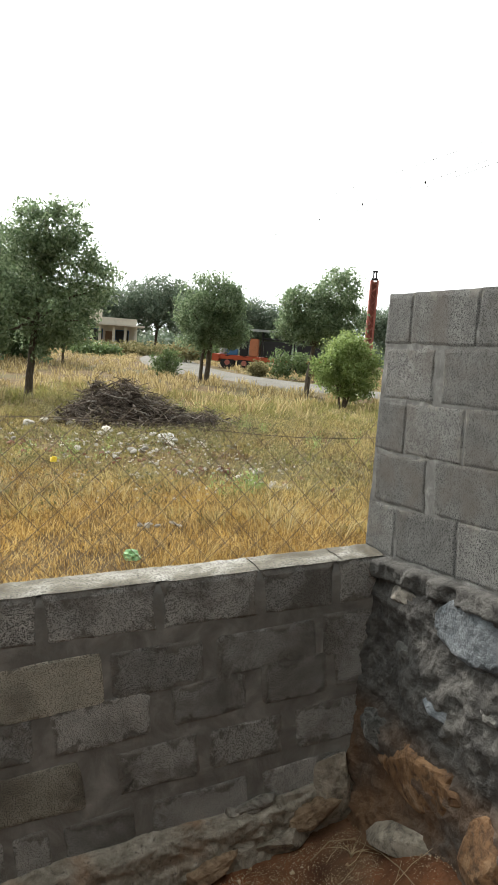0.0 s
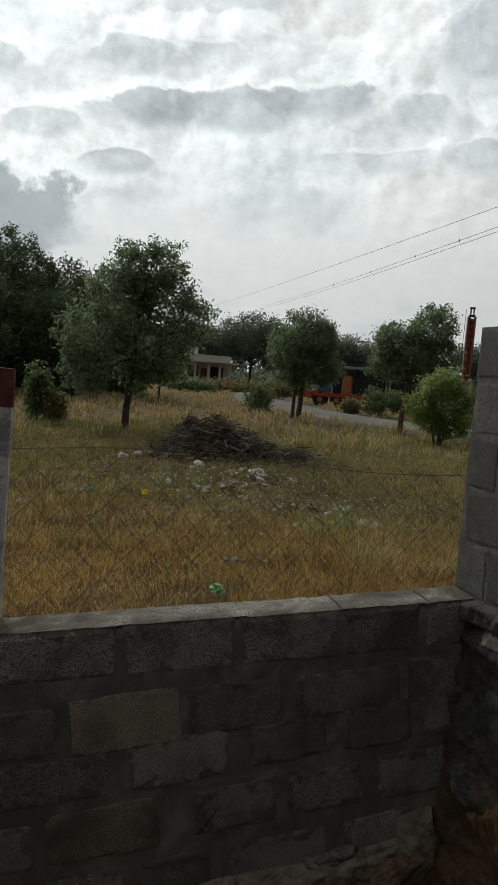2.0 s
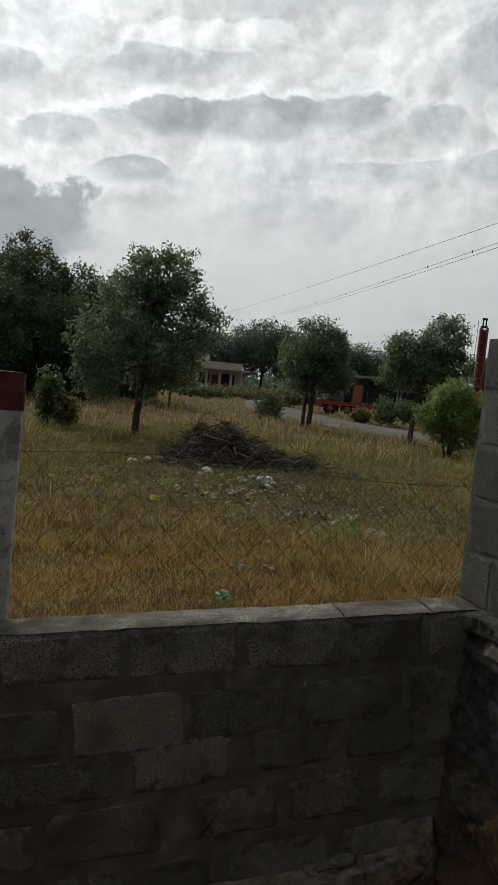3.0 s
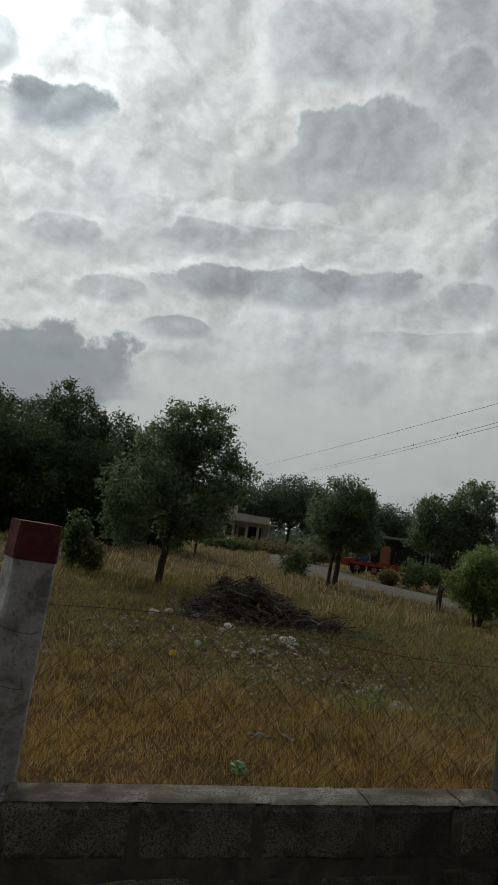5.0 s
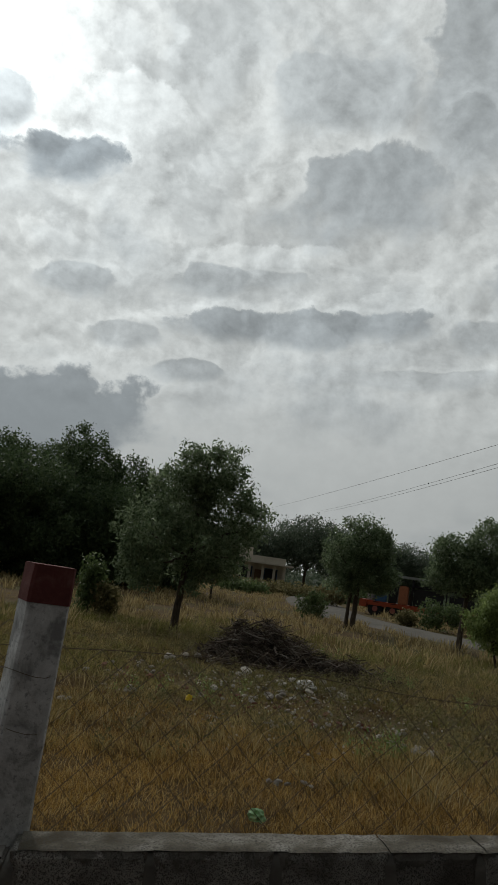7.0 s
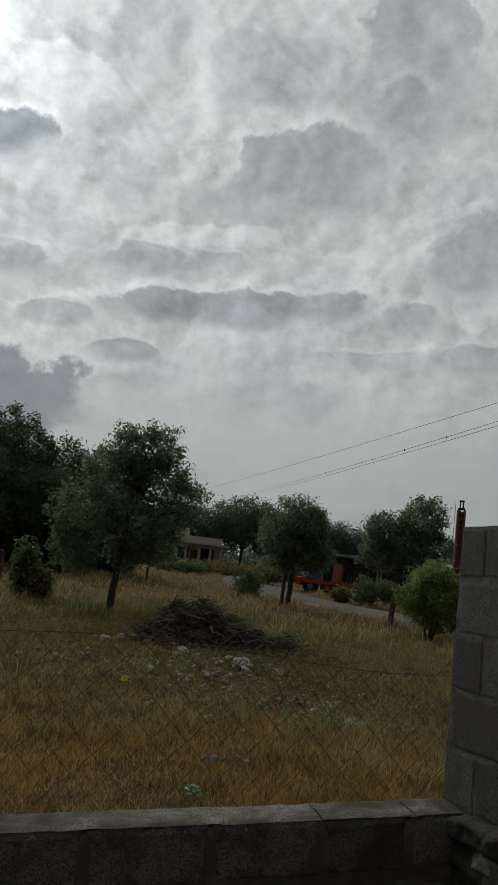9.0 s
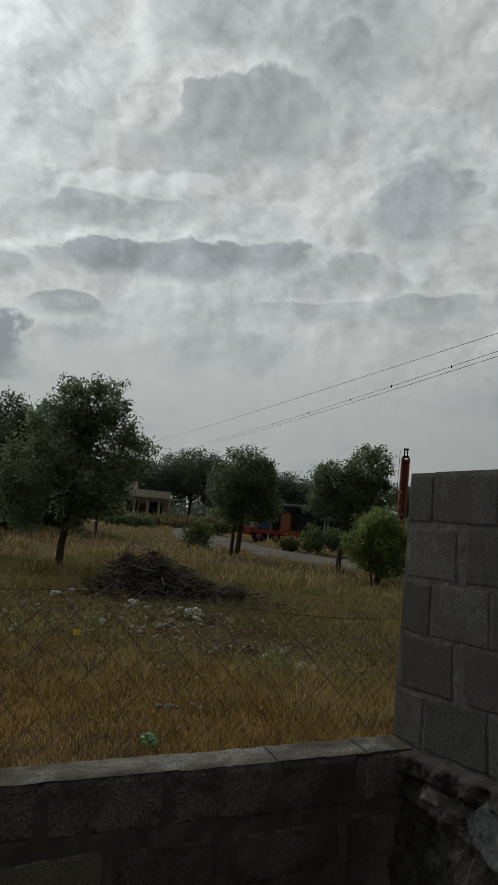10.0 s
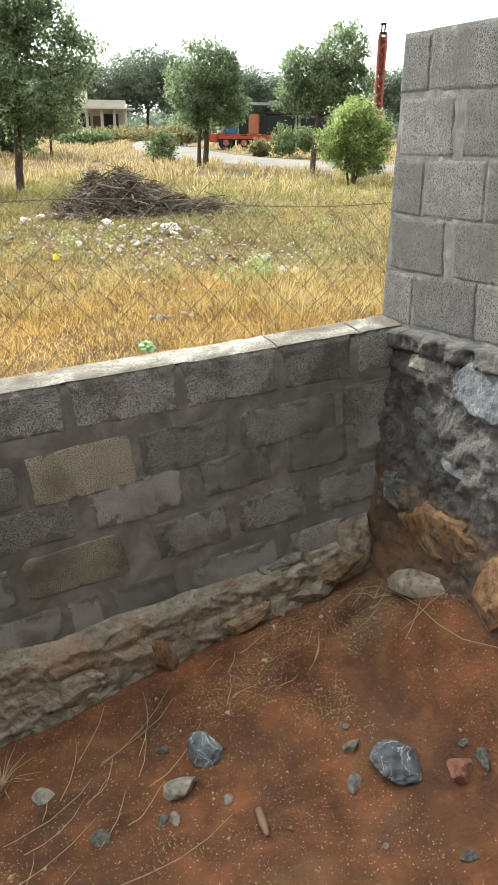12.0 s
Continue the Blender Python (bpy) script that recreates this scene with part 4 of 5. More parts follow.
# ---- the small house far off ----
def house():
    h = thing("house", (11.6, 85.5, 0.0), "small flat-roofed cream house with a pillared veranda", "house", turn=-10.0)
    part("wall", boxes((0, 5.0, 1.6, 1.8, 0.0, 2.7), (0, 0.2, 1.6, 6, 0, 2.7), (4.8, 5.0, 1.6, 6, 0, 2.7), (0, 5.0, 5.8, 6.0, 0, 2.7)), M_HOUSE, h)
    part("parapet_wall", boxes((0, 5.0, 0.0, 0.18, 0.0, 1.0), bevel=0.02), M_HOUSE, h)
    part("roof", boxes((-0.5, 5.7, -0.4, 6.2, 2.62, 2.76)), M_HOUSE, h)
    part("roof_parapet", boxes((0.6, 4.9, -0.1, 0.1, 2.764, 3.35), (0.6, 0.8, 0.1, 6.0, 2.764, 3.35), (4.7, 4.9, 0.1, 6.0, 2.764, 3.35), bevel=0.02), M_HOUSE, h)
    part("stair_head", boxes((-0.2, 1.6, 1.5, 4.5, 2.764, 4.1), bevel=0.03), M_HOUSE, h)
    for x in (0.0, 1.35, 2.65, 3.75, 4.75):
        part("pillar", boxes((x, x + 0.25, 0.0, 0.25, 1.004, 2.616), bevel=0.02), M_HOUSE, h)
    for x in (0.5, 3.0):
        win = part("window", boxes((x, x + 1.2, 1.56, 1.597, 1.0, 2.2)), M_HOUSE_DARK, h)
        part("frame", boxes((x - 0.06, x, 1.53, 1.598, 0.94, 2.26), (x + 1.2, x + 1.26, 1.53, 1.598, 0.94, 2.26), (x, x + 1.2, 1.53, 1.598, 2.2, 2.26), (x, x + 1.2, 1.53, 1.598, 0.94, 1.0)), M_BLUE, win)
    part("door", boxes((2.0, 2.8, 1.55, 1.597, 0.0, 2.05)), M_STICK, h)
    h.scale = (1.2, 1.2, 1.2)
    return h


house()


# ---- the drilling truck beyond the road: x runs along it ----
def truck():
    t = thing("drilling_truck", (15.6, 49.9, 0.2), "orange drilling truck with a raised red mast", "truck", turn=-23.7)
    part("chassis", boxes((0.0, 11.2, -0.9, 0.9, 0.62, 0.98), (0.0, 0.5, -1.1, 1.1, 0.5, 1.02), bevel=0.03), M_ORANGE, t, "orange painted steel chassis")
    part("side_skirt", boxes((0.6, 6.2, -1.1, -0.94, 0.68, 0.9), bevel=0.02), M_ORANGE, t)
    for x in (1.1, 2.3, 5.2, 6.4, 8.6):
        for y in (-0.95, 0.7):
            bm = bmesh.new()
            bmesh.ops.create_cone(bm, cap_ends=True, segments=20, radius1=0.5, radius2=0.5, depth=0.26, matrix=pose(x, y, 0.46, 90, 0, 0))
            bmesh.ops.bevel(bm, geom=[e for e in bm.edges if len(e.link_faces) == 2 and e.calc_face_angle(0) > 1], offset=0.05, segments=2, affect="EDGES")
            wheel = part("wheel", bm, M_TYRE, t)
            bm = bmesh.new()
            bmesh.ops.create_cone(bm, cap_ends=True, segments=14, radius1=0.24, radius2=0.19, depth=0.3, matrix=pose(x, y, 0.46, 90, 0, 0))
            part("rim", bm, M_MAST, wheel)
    part("control_cab", boxes((2.6, 3.25, -0.9, 0.2, 0.984, 2.25), bevel=0.06), M_ORANGE_BOX, t, "faded orange control box")
    part("engine_housing", boxes((3.6, 5.6, -0.8, 0.8, 0.984, 2.15), (1.95, 2.5, -0.7, 0.7, 0.984, 2.5), bevel=0.05), M_BLACK, t, "black engine housing")
    part("pipe_bundle", tubes("pipe_bundle", [([(3.5, -0.75 + 0.2 * k, 2.3 + 0.02 * (k % 2)), (9.6, -0.75 + 0.2 * k, 2.34)], [0.07, 0.07]) for k in range(8)], M_BLACK, 7), None, t, "dark drill pipes lying in a rack")
    part("canopy", boxes((1.9, 5.9, -1.0, 1.0, 2.86, 2.93), (1.9, 5.9, -1.02, -0.96, 2.76, 2.856), bevel=0.015), M_GREYMETAL, t, "grey sheet metal canopy")
    for x in (1.95, 3.45, 5.75):
        for y in (-0.93, 0.93):
            part("canopy_post", boxes((x, x + 0.08, y - 0.04, y + 0.04, 0.984, 2.757)), M_BLACK, t)
    part("tool_chest", boxes((1.0, 1.8, -0.85, -0.1, 0.984, 1.45), bevel=0.04), M_BLUE, t, "blue tool chest")
    part("fuel_drum", tubes("fuel_drum", [([(0.75, -0.4, 0.984), (0.75, -0.4, 1.1), (0.75, -0.4, 1.5), (0.75, -0.4, 1.62)], [0.26, 0.28, 0.28, 0.26])], M_GREYMETAL, 14), None, t)
    part("compressor", boxes((6.0, 8.9, -0.85, 0.85, 0.984, 2.05), bevel=0.08), M_BLACK, t, "black compressor body")
    # mast: two channels with lacing
    mast = part("mast", boxes((10.75, 10.88, -0.28, 0.28, 0.7, 7.0), (11.2, 11.33, -0.28, 0.28, 0.7, 7.0), bevel=0.015), M_MAST, t, "raised red lattice mast")
    lace = []
    for k in range(13):
        z = 0.9 + 0.47 * k
        a, b = (10.85, 11.23) if k % 2 else (11.23, 10.85)
        for y in (-0.22, 0.22):
            lace.append(([(a, y, z), (b, y, z + 0.47)], [0.035, 0.035]))
    part("lacing", tubes("lacing", lace, M_MAST, 5), None, mast)
    part("back_plate", boxes((10.88, 11.2, 0.1, 0.14, 0.8, 6.9)), M_MAST, mast)
    part("crown_head", boxes((10.82, 11.26, -0.2, 0.2, 7.003, 7.14), (10.9, 10.98, -0.12, 0.12, 7.14, 7.62), (11.1, 11.18, -0.12, 0.12, 7.14, 7.62), (10.86, 11.22, -0.1, 0.1, 7.55, 7.68), bevel=0.02), M_BLACK, mast)
    part("hoist_rope", tubes("hoist_rope", [([(10.62, 0, 7.5), (10.6, 0, 4.0), (10.65, 0, 1.0)], [0.018] * 3)], M_BLACK, 5), None, mast)
    return t


truck()


# ---- the field: brush, rubble, litter and grass ----
def on_field(x, y):
    return field_z(x, y)


def brush_pile():
    rng = random.Random(71)
    t = thing("brush_pile", (1.25, 11.4, 0.2), "tangled heap of dead brown brushwood and branches", "brush pile")

    def height(x, y):
        a = 0.5 * math.exp(-((x / 0.55) ** 2 + (y / 0.7) ** 2)) + 0.24 * math.exp(-(((x - 1.35) / 0.6) ** 2 + ((y + 0.6) / 0.5) ** 2)) + 0.36 * math.exp(-(((x + 0.55) / 0.33) ** 2 + ((y - 0.1) / 0.6) ** 2)) + 0.3 * math.exp(-(((x - 0.6) / 0.35) ** 2 + ((y + 0.3) / 0.5) ** 2))
        return a * (1 + 0.9 * noise.noise(Vector((x * 3.6, y * 3.6, 3))))
    verts, faces, n = [], [], 60
    for j in range(n):
        for i in range(n):
            x, y = -2.1 + 5.0 * i / (n - 1), -1.9 + 3.6 * j / (n - 1)
            verts.append((x, y, 0.62 * height(x, y) - 0.06 + 0.16 * noise.noise(Vector((x * 6, y * 6, 1)))))
    for j in range(n - 1):
        faces += [(j * n + i, j * n + i + 1, (j + 1) * n + i + 1, (j + 1) * n + i) for i in range(n - 1)]
    faces = [f for f in faces if sum(height(verts[k][0], verts[k][1]) for k in f) > 0.4]
    # Near-black lumpy core that fills the heap under the twigs.
    part("litter_core", mesh_of("litter_core", verts, faces, [M_HEAPCORE]), None, t)
    lines = []
    for k in range(3600):
        x, y = (rng.gauss(0, 0.45), rng.gauss(0, 0.5)) if rng.random() < 0.6 else ((rng.gauss(1.3, 0.6), rng.gauss(-0.6, 0.4)) if rng.random() < 0.55 else (rng.gauss(-0.55, 0.35), rng.gauss(0.0, 0.5)))
        z = height(x, y) * rng.uniform(0.7, 1.06) + 0.02
        a, ln = rng.uniform(0, 6.28), rng.uniform(0.12, 0.5)
        d = Vector((math.cos(a), math.sin(a), rng.uniform(-0.9, 0.9))).normalized() * ln
        q = Vector((x, y, z))
        bend = Vector((rng.uniform(-1, 1), rng.uniform(-1, 1), rng.uniform(-0.2, 0.8))) * 0.09
        r = rng.uniform(0.003, 0.01)
        lines.append(([q - d * 0.5, q + bend, q + d * 0.5], [r, r * 0.85, r * 0.3]))
    part("twig_tangle", tubes("twig_tangle", lines, M_TWIG, 3, False), None, t)
    for k in range(84):
        x, y = rng.gauss(0.05, 0.5), rng.gauss(-0.25, 0.5)
        if k % 4 == 0:
            x = rng.gauss(1.1, 0.6)
        a, ln, climb = rng.uniform(0, 6.28), rng.uniform(0.3, 0.75), rng.uniform(-0.35, 0.45)
        pts = []
        for s in range(6):
            q = s / 5
            xx, yy = x + math.cos(a) * ln * q + 0.05 * rng.uniform(-1, 1) * (s > 0), y + math.sin(a) * ln * q
            pts.append((xx, yy, max(height(x, y) + climb * ln * q + 0.02, 0.6 * height(xx, yy), 0.03) + 0.05 * rng.random()))
        f = rng.uniform(0.7, 1.8)
        part("branch", tubes("branch", [(pts, [f * v for v in (0.012, 0.011, 0.010, 0.008, 0.006, 0.003)])], M_TWIG if k % 5 > 1 else M_GREYTWIG, 5, False), None, t)
    return t


brush_pile()

# broken white lime and brick rubble, in drifts
rock_bank = {}


def bank(kind, mat, k):
    key = (kind, k)
    if key not in rock_bank:
        rock_bank[key] = rock_mesh(kind, (1, 0.75, 0.6), 500 + 17 * k + len(kind), mat, 2, 10)
    return rock_bank[key]


def lay_stone(name, mat, x, y, z, size, label, category, group, rng):
    ob = new(name, bank(name, mat, rng.randrange(6)))
    s = size
    ob.matrix_basis = pose(x, y, z + s * 0.3, rng.uniform(-25, 25), rng.uniform(-25, 25), rng.uniform(0, 360)) @ Matrix.Diagonal((s, s * rng.uniform(0.7, 1.1), s * rng.uniform(0.6, 1.0), 1))
    return tagged(ob, label, category, group)


rng = random.Random(81)
DRIFTS = [  # centre x, y, spread x, y, how many, largest
    (0.05, 10.6, 0.2, 0.2, 3, 0.15), (0.74, 9.45, 0.12, 0.12, 2, 0.17), (1.4, 8.8, 0.3, 0.3, 8, 0.14), (0.35, 7.3, 0.3, 0.25, 9, 0.10), (0.75, 7.8, 0.3, 0.3, 7, 0.09),
    (0.6, 6.2, 0.35, 0.3, 9, 0.07), (0.8, 5.8, 0.3, 0.3, 7, 0.06), (1.84, 5.2, 0.2, 0.14, 12, 0.085), (2.0, 4.95, 0.12, 0.08, 6, 0.075), (1.8, 6.0, 0.25, 0.2, 6, 0.07),
    (1.4, 6.2, 0.4, 0.3, 8, 0.05), (-0.85, 8.3, 0.4, 0.5, 7, 0.08), (-1.2, 6.85, 0.12, 0.1, 3, 0.10), (2.35, 8.5, 0.3, 0.3, 4, 0.11), (-0.02, 3.45, 0.12, 0.06, 4, 0.05),
    (-0.7, 9.4, 0.3, 0.3, 4, 0.08), (-1.85, 5.8, 0.07, 0.05, 2, 0.075), (1.0, 6.9, 0.5, 0.5, 10, 0.05)]
for cx, cy, sx, sy, count, most in DRIFTS:
    for _ in range(int(1.55 * count)):
        x, y = rng.gauss(cx, 1.2 * sx), rng.gauss(cy, 1.2 * sy)
        lay_stone("rubble_stone", M_LIME, x, y, on_field(x, y) + 0.04, 0.85 * most * rng.uniform(0.45, 1.0), "white lime-crusted rubble stone in the grass", "stone", "field rubble", rng)
for cx, cy, sx, sy, count in ((-0.9, 7.9, 0.35, 0.4, 14), (1.3, 6.4, 0.5, 0.4, 12), (0.3, 6.9, 0.5, 0.5, 8), (2.1, 5.3, 0.3, 0.2, 5)):
    for _ in range(count):
        x, y = rng.gauss(cx, sx), rng.gauss(cy, sy)
        lay_stone("brick_fragment", M_BRICK, x, y, on_field(x, y) + 0.03, rng.uniform(0.03, 0.08), "broken red brick fragment in the grass", "brick", "field rubble", rng)


def chips():
    """Countless small flakes of lime, stone and brick trodden into the earth."""
    rng = np.random.default_rng(95)
    n = 3200
    x, y = rng.normal(0.7, 1.5, n), rng.normal(7.2, 1.5, n)
    keep = (y > 4.2) & (rng.uniform(0, 1, n) < np.clip(0.4 + 0.9 * patch(x, y, 2.6, 3.0), 0.05, 1))
    x, y = x[keep], y[keep]
    n = len(x)
    z = np.array([field_z(a, b) for a, b in zip(x, y)])
    r = rng.uniform(0.006, 0.022, n)
    base = np.array([(1, 0, 0), (-1, 0, 0), (0, 1, 0), (0, -1, 0), (0, 0, 0.7), (0, 0, -0.7)], float)
    v = base[None] * r[:, None, None] * rng.uniform(0.5, 1.5, (n, 6, 1)) + np.stack([x, y, z + 0.03 + 0.5 * r], 1)[:, None]
    tri = np.array([(0, 2, 4), (2, 1, 4), (1, 3, 4), (3, 0, 4), (2, 0, 5), (1, 2, 5), (3, 1, 5), (0, 3, 5)])
    t = (np.arange(n)[:, None, None] * 6 + tri[None]).reshape(-1, 3)
    return tagged(new("rubble_chips", np_mesh("rubble_chips", v.reshape(-1, 3), t, M_FLAKE)), "small pale and reddish rubble flakes on earth", "rubble", kind="stuff")


M_FLAKE = material("rubble_flakes", lambda n: (n.ramp(n.island(), [(0.1, (0.17, 0.09, 0.055)), (0.35, (0.26, 0.18, 0.11)), (0.65, (0.38, 0.32, 0.24)), (0.95, (0.66, 0.62, 0.54))]), None, 0))


def crumple(name, at, size, mat, seed, label, category):
    """A crumpled piece of plastic film."""
    bm = bmesh.new()
    bmesh.ops.create_icosphere(bm, subdivisions=3, radius=1.0)
    for v in bm.verts:
        k = 1 + 0.55 * noise.noise(v.co * 2.3 + Vector((seed, 0, 0))) + 0.35 * noise.noise(v.co * 6.0 + Vector((seed, 4, 0)))
        v.co = Vector((v.co.x * k * size[0], v.co.y * k * size[1], max(-0.3, v.co.z) * k * size[2]))
    ob = part(name, bm, mat)
    ob.matrix_basis = pose(*at, 0, 0, seed * 40)
    return tagged(ob, label, category)


crumple("plastic_bag", (-0.40, 2.6, on_field(-0.4, 2.6) + 0.05), (0.055, 0.05, 0.05), M_BAG, 3, "crumpled translucent green plastic bag", "bag")
crumple("plastic_scrap", (-0.52, 6.35, on_field(-0.5, 6.3) + 0.12), (0.04, 0.03, 0.04), M_YELLOW, 5, "small yellow plastic scrap in weeds", "litter")
crumple("plastic_sheet", (1.45, 8.75, on_field(1.4, 8.7) + 0.05), (0.2, 0.13, 0.09), M_PLASTIC, 7, "crumpled dirty white plastic sheet", "litter")


# grass: blades scattered by patch
def patch(x, y, s, off):
    return (np.sin(x * s + off) * np.cos(y * s * 1.13 - off * 1.7) + np.sin((x + y) * s * 0.57 + off * 2.3) + 0.6 * np.sin(x * s * 2.7 - y * s * 2.1 + off)) / 2.6


chips()


def field_np(x, y):
    return np.array([field_z(a, b) for a, b in zip(x, y)])


def grass(name, n, region, tall, width, mat, label, seed, keep=None, lean=0.45, tuft=0.05, per=26):
    """Tufts of bent blades, three triangles a blade. region: (near, far) distances; spread over the open side of the field."""
    rng = np.random.default_rng(seed)
    near, far = region
    k = n // per
    d = np.sqrt(rng.uniform(near ** 2, far ** 2, k))
    a = np.radians(rng.uniform(-16, 42, k))
    x, y = -1.5 + d * np.sin(a), -2.4 + d * np.cos(a)
    ok = y > 0.3
    if keep is not None:
        ok &= rng.uniform(0, 1, k) < keep(x, y)
    x, y = x[ok], y[ok]
    k = len(x)
    low = 1 - 0.5 * np.clip(rubble_zone(x, y) * 1.25, 0, 1)
    th = tall * rng.uniform(0.5, 1.3, k) * (1 + 0.4 * patch(x, y, 1.3, 2.0)) * low
    ta, tl = rng.uniform(0, 6.283, k), rng.uniform(0, 0.5, k)
    pick = np.repeat(np.arange(k), per)
    n = len(pick)
    q, r = rng.uniform(0, 6.283, n), np.abs(rng.normal(0, tuft, n)) * rng.uniform(0.7, 1.6, k)[pick]
    x, y = x[pick] + np.cos(q) * r, y[pick] + np.sin(q) * r
    z = field_np(x[::per], y[::per])[pick] - 0.02
    h = th[pick] * rng.uniform(0.45, 1.15, n)
    ln = lean * h * rng.uniform(0.3, 1.2, n)
    bx, by = np.cos(q) * ln + np.cos(ta)[pick] * tl[pick] * h, np.sin(q) * ln + np.sin(ta)[pick] * tl[pick] * h
    s = rng.uniform(0, 6.283, n)
    root = np.stack([x, np.maximum(y, 0.22), z], 1)
    midp = root + np.stack([bx * 0.35, by * 0.35, h * 0.62], 1)
    tip = root + np.stack([bx, by, h * np.where(rng.uniform(0, 1, n) < 0.25, 0.72, 1.0)], 1)
    side = np.stack([np.cos(s) * width * rng.uniform(0.6, 1.4, n), np.sin(s) * width, np.zeros(n)], 1)
    verts = np.stack([root - side, root + side, midp - side * 0.8, midp + side * 0.8, tip], 1)
    verts[:, :, 1] = np.maximum(verts[:, :, 1], 0.19)
    verts = verts.reshape(-1, 3)
    k = np.arange(n)[:, None] * 5
    tri = np.concatenate([k + [0, 1, 3], k + [0, 3, 2], k + [2, 3, 4]], 1).reshape(-1, 3)
    return tagged(new(name, np_mesh(name, verts, tri, mat)), label, "grass", kind="stuff")


def rubble_zone(x, y):
    return np.exp(-(((x - 0.6) / 2.0) ** 2 + ((y - 7.6) / 2.0) ** 2))


def pile_zone(x, y):
    return np.exp(-(((x - 1.7) / 1.5) ** 2 + ((y - 11.2) / 0.9) ** 2))


grass("dry_grass", 340000, (2.6, 9.0), 0.09, 0.0018, M_GOLD, "thick dry golden field grass", 1, lambda x, y: np.clip(0.72 + 0.55 * patch(x, y, 2.3, 0.4) - 0.42 * rubble_zone(x, y) - 0.7 * np.exp(-(((x + 1.2) / 0.7) ** 2 + ((y - 1.7) / 0.8) ** 2)) - 0.4 * np.clip((y - 4.6) / 2.0, 0, 1), 0.03, 1), 1.15, 0.085, 17)
grass("brown_grass", 150000, (2.6, 15.0), 0.11, 0.0026, M_BROWN, "withered brown grass and weeds", 8, lambda x, y: np.clip(0.3 + 0.9 * patch(x, y, 1.7, 4.4) + 0.5 * rubble_zone(x, y) + 1.1 * np.exp(-(((x + 1.2) / 0.8) ** 2 + ((y - 1.7) / 0.9) ** 2)), 0, 1), 0.9, 0.06, 24)
grass("olive_grass", 210000, (6.2, 17.0), 0.17, 0.0036, M_OLIVE, "mixed olive and straw field grass", 2, lambda x, y: np.clip(0.5 + 0.7 * patch(x, y, 1.1, 1.4) - 0.3 * rubble_zone(x, y) - 1.2 * pile_zone(x, y), 0.14, 1), 0.95, 0.07)
grass("straw_grass", 70000, (6.0, 24.0), 0.22, 0.0032, M_STRAW, "pale seeding straw-coloured grass", 3, lambda x, y: np.clip(0.2 + 0.8 * patch(x, y, 0.7, 3.1) + 0.7 * np.exp(-(((x - 6.5) / 3) ** 2 + ((y - 12) / 4) ** 2)) - pile_zone(x, y) - 0.5 * rubble_zone(x, y), 0, 1), 0.9, 0.08)
grass("green_grass", 125000, (10.0, 24.0), 0.2, 0.005, M_GREENGRASS, "yellow-green grass clumps about the trees", 4, lambda x, y: np.clip(0.22 + 0.7 * patch(x, y, 0.6, 5.0) + 0.8 * np.exp(-(((x + 0.4) / 2.6) ** 2 + ((y - 15.8) / 2.2) ** 2)) + 0.8 * np.exp(-(((x - 5) / 2.5) ** 2 + ((y - 14) / 2.5) ** 2)) - pile_zone(x, y), 0, 1), 0.9, 0.09)
grass("far_grass", 100000, (16.0, 75.0), 0.3, 0.014, M_STRAW, "pale dry grass across the far field", 5, lambda x, y: np.clip(0.7 + 0.5 * patch(x, y, 0.3, 1.1), 0.05, 1) * (np.abs(x - np.interp(y, [0, 16, 26.5, 31.5, 37, 43, 52, 70, 112], [34, 22, 14.2, 12.3, 11.3, 11.6, 13.2, 17.5, 31])) > 3.0), 0.5, 0.16)


def weeds(name, n, seed, mat, label, spots, leaf=0.032, tall=0.22):
    """Leafy weeds: stems with leaves up their length."""
    rng = np.random.default_rng(seed)
    cs, rs = [], []
    for cx, cy, sx, sy, k in spots:
        for _ in range(k):
            x, y = rng.normal(cx, sx), rng.normal(cy, sy)
            h = tall * rng.uniform(0.5, 1.3)
            for s in range(n):
                cs.append((x + rng.normal(0, 0.05), y + rng.normal(0, 0.05), field_z(x, y) + 0.04 + h * (s + 0.5) / n))
                rs.append(0.08)
    return tagged(new(name, leaf_mesh(name, cs, rs, 12, leaf, mat, seed, 0.1, 0.5)), label, "weeds", kind="stuff")


weeds("grey_weeds", 4, 6, M_WEED, "grey-green leafy weeds among the rubble", ((1.6, 8.2, 0.7, 0.5, 40), (2.6, 9.0, 0.6, 0.5, 34), (-0.5, 6.6, 0.35, 0.25, 14), (-0.7, 11.5, 0.9, 0.6, 44), (3.3, 10.4, 0.6, 0.5, 30), (0.4, 8.6, 0.7, 0.4, 20), (2.4, 7.0, 0.6, 0.5, 24), (-1.0, 13.5, 0.8, 0.6, 26), (3.0, 12.5, 1.6, 1.0, 60), (5.0, 11.5, 1.2, 1.4, 50), (-1.6, 9.0, 0.7, 1.0, 34), (2.6, 5.8, 0.8, 0.6, 30), (0.2, 5.2, 1.0, 0.5, 26), (1.2, 14.0, 1.6, 0.8, 50)))
weeds("green_weeds", 5, 7, M_LEAF_BRIGHT, "fresh green leafy weeds in dry grass", ((1.35, 4.7, 0.16, 0.12, 6), (3.6, 10.5, 0.25, 0.25, 9), (-0.5, 6.9, 0.3, 0.2, 5), (2.9, 12.8, 0.4, 0.3, 9), (4.2, 8.8, 0.6, 0.5, 5)))


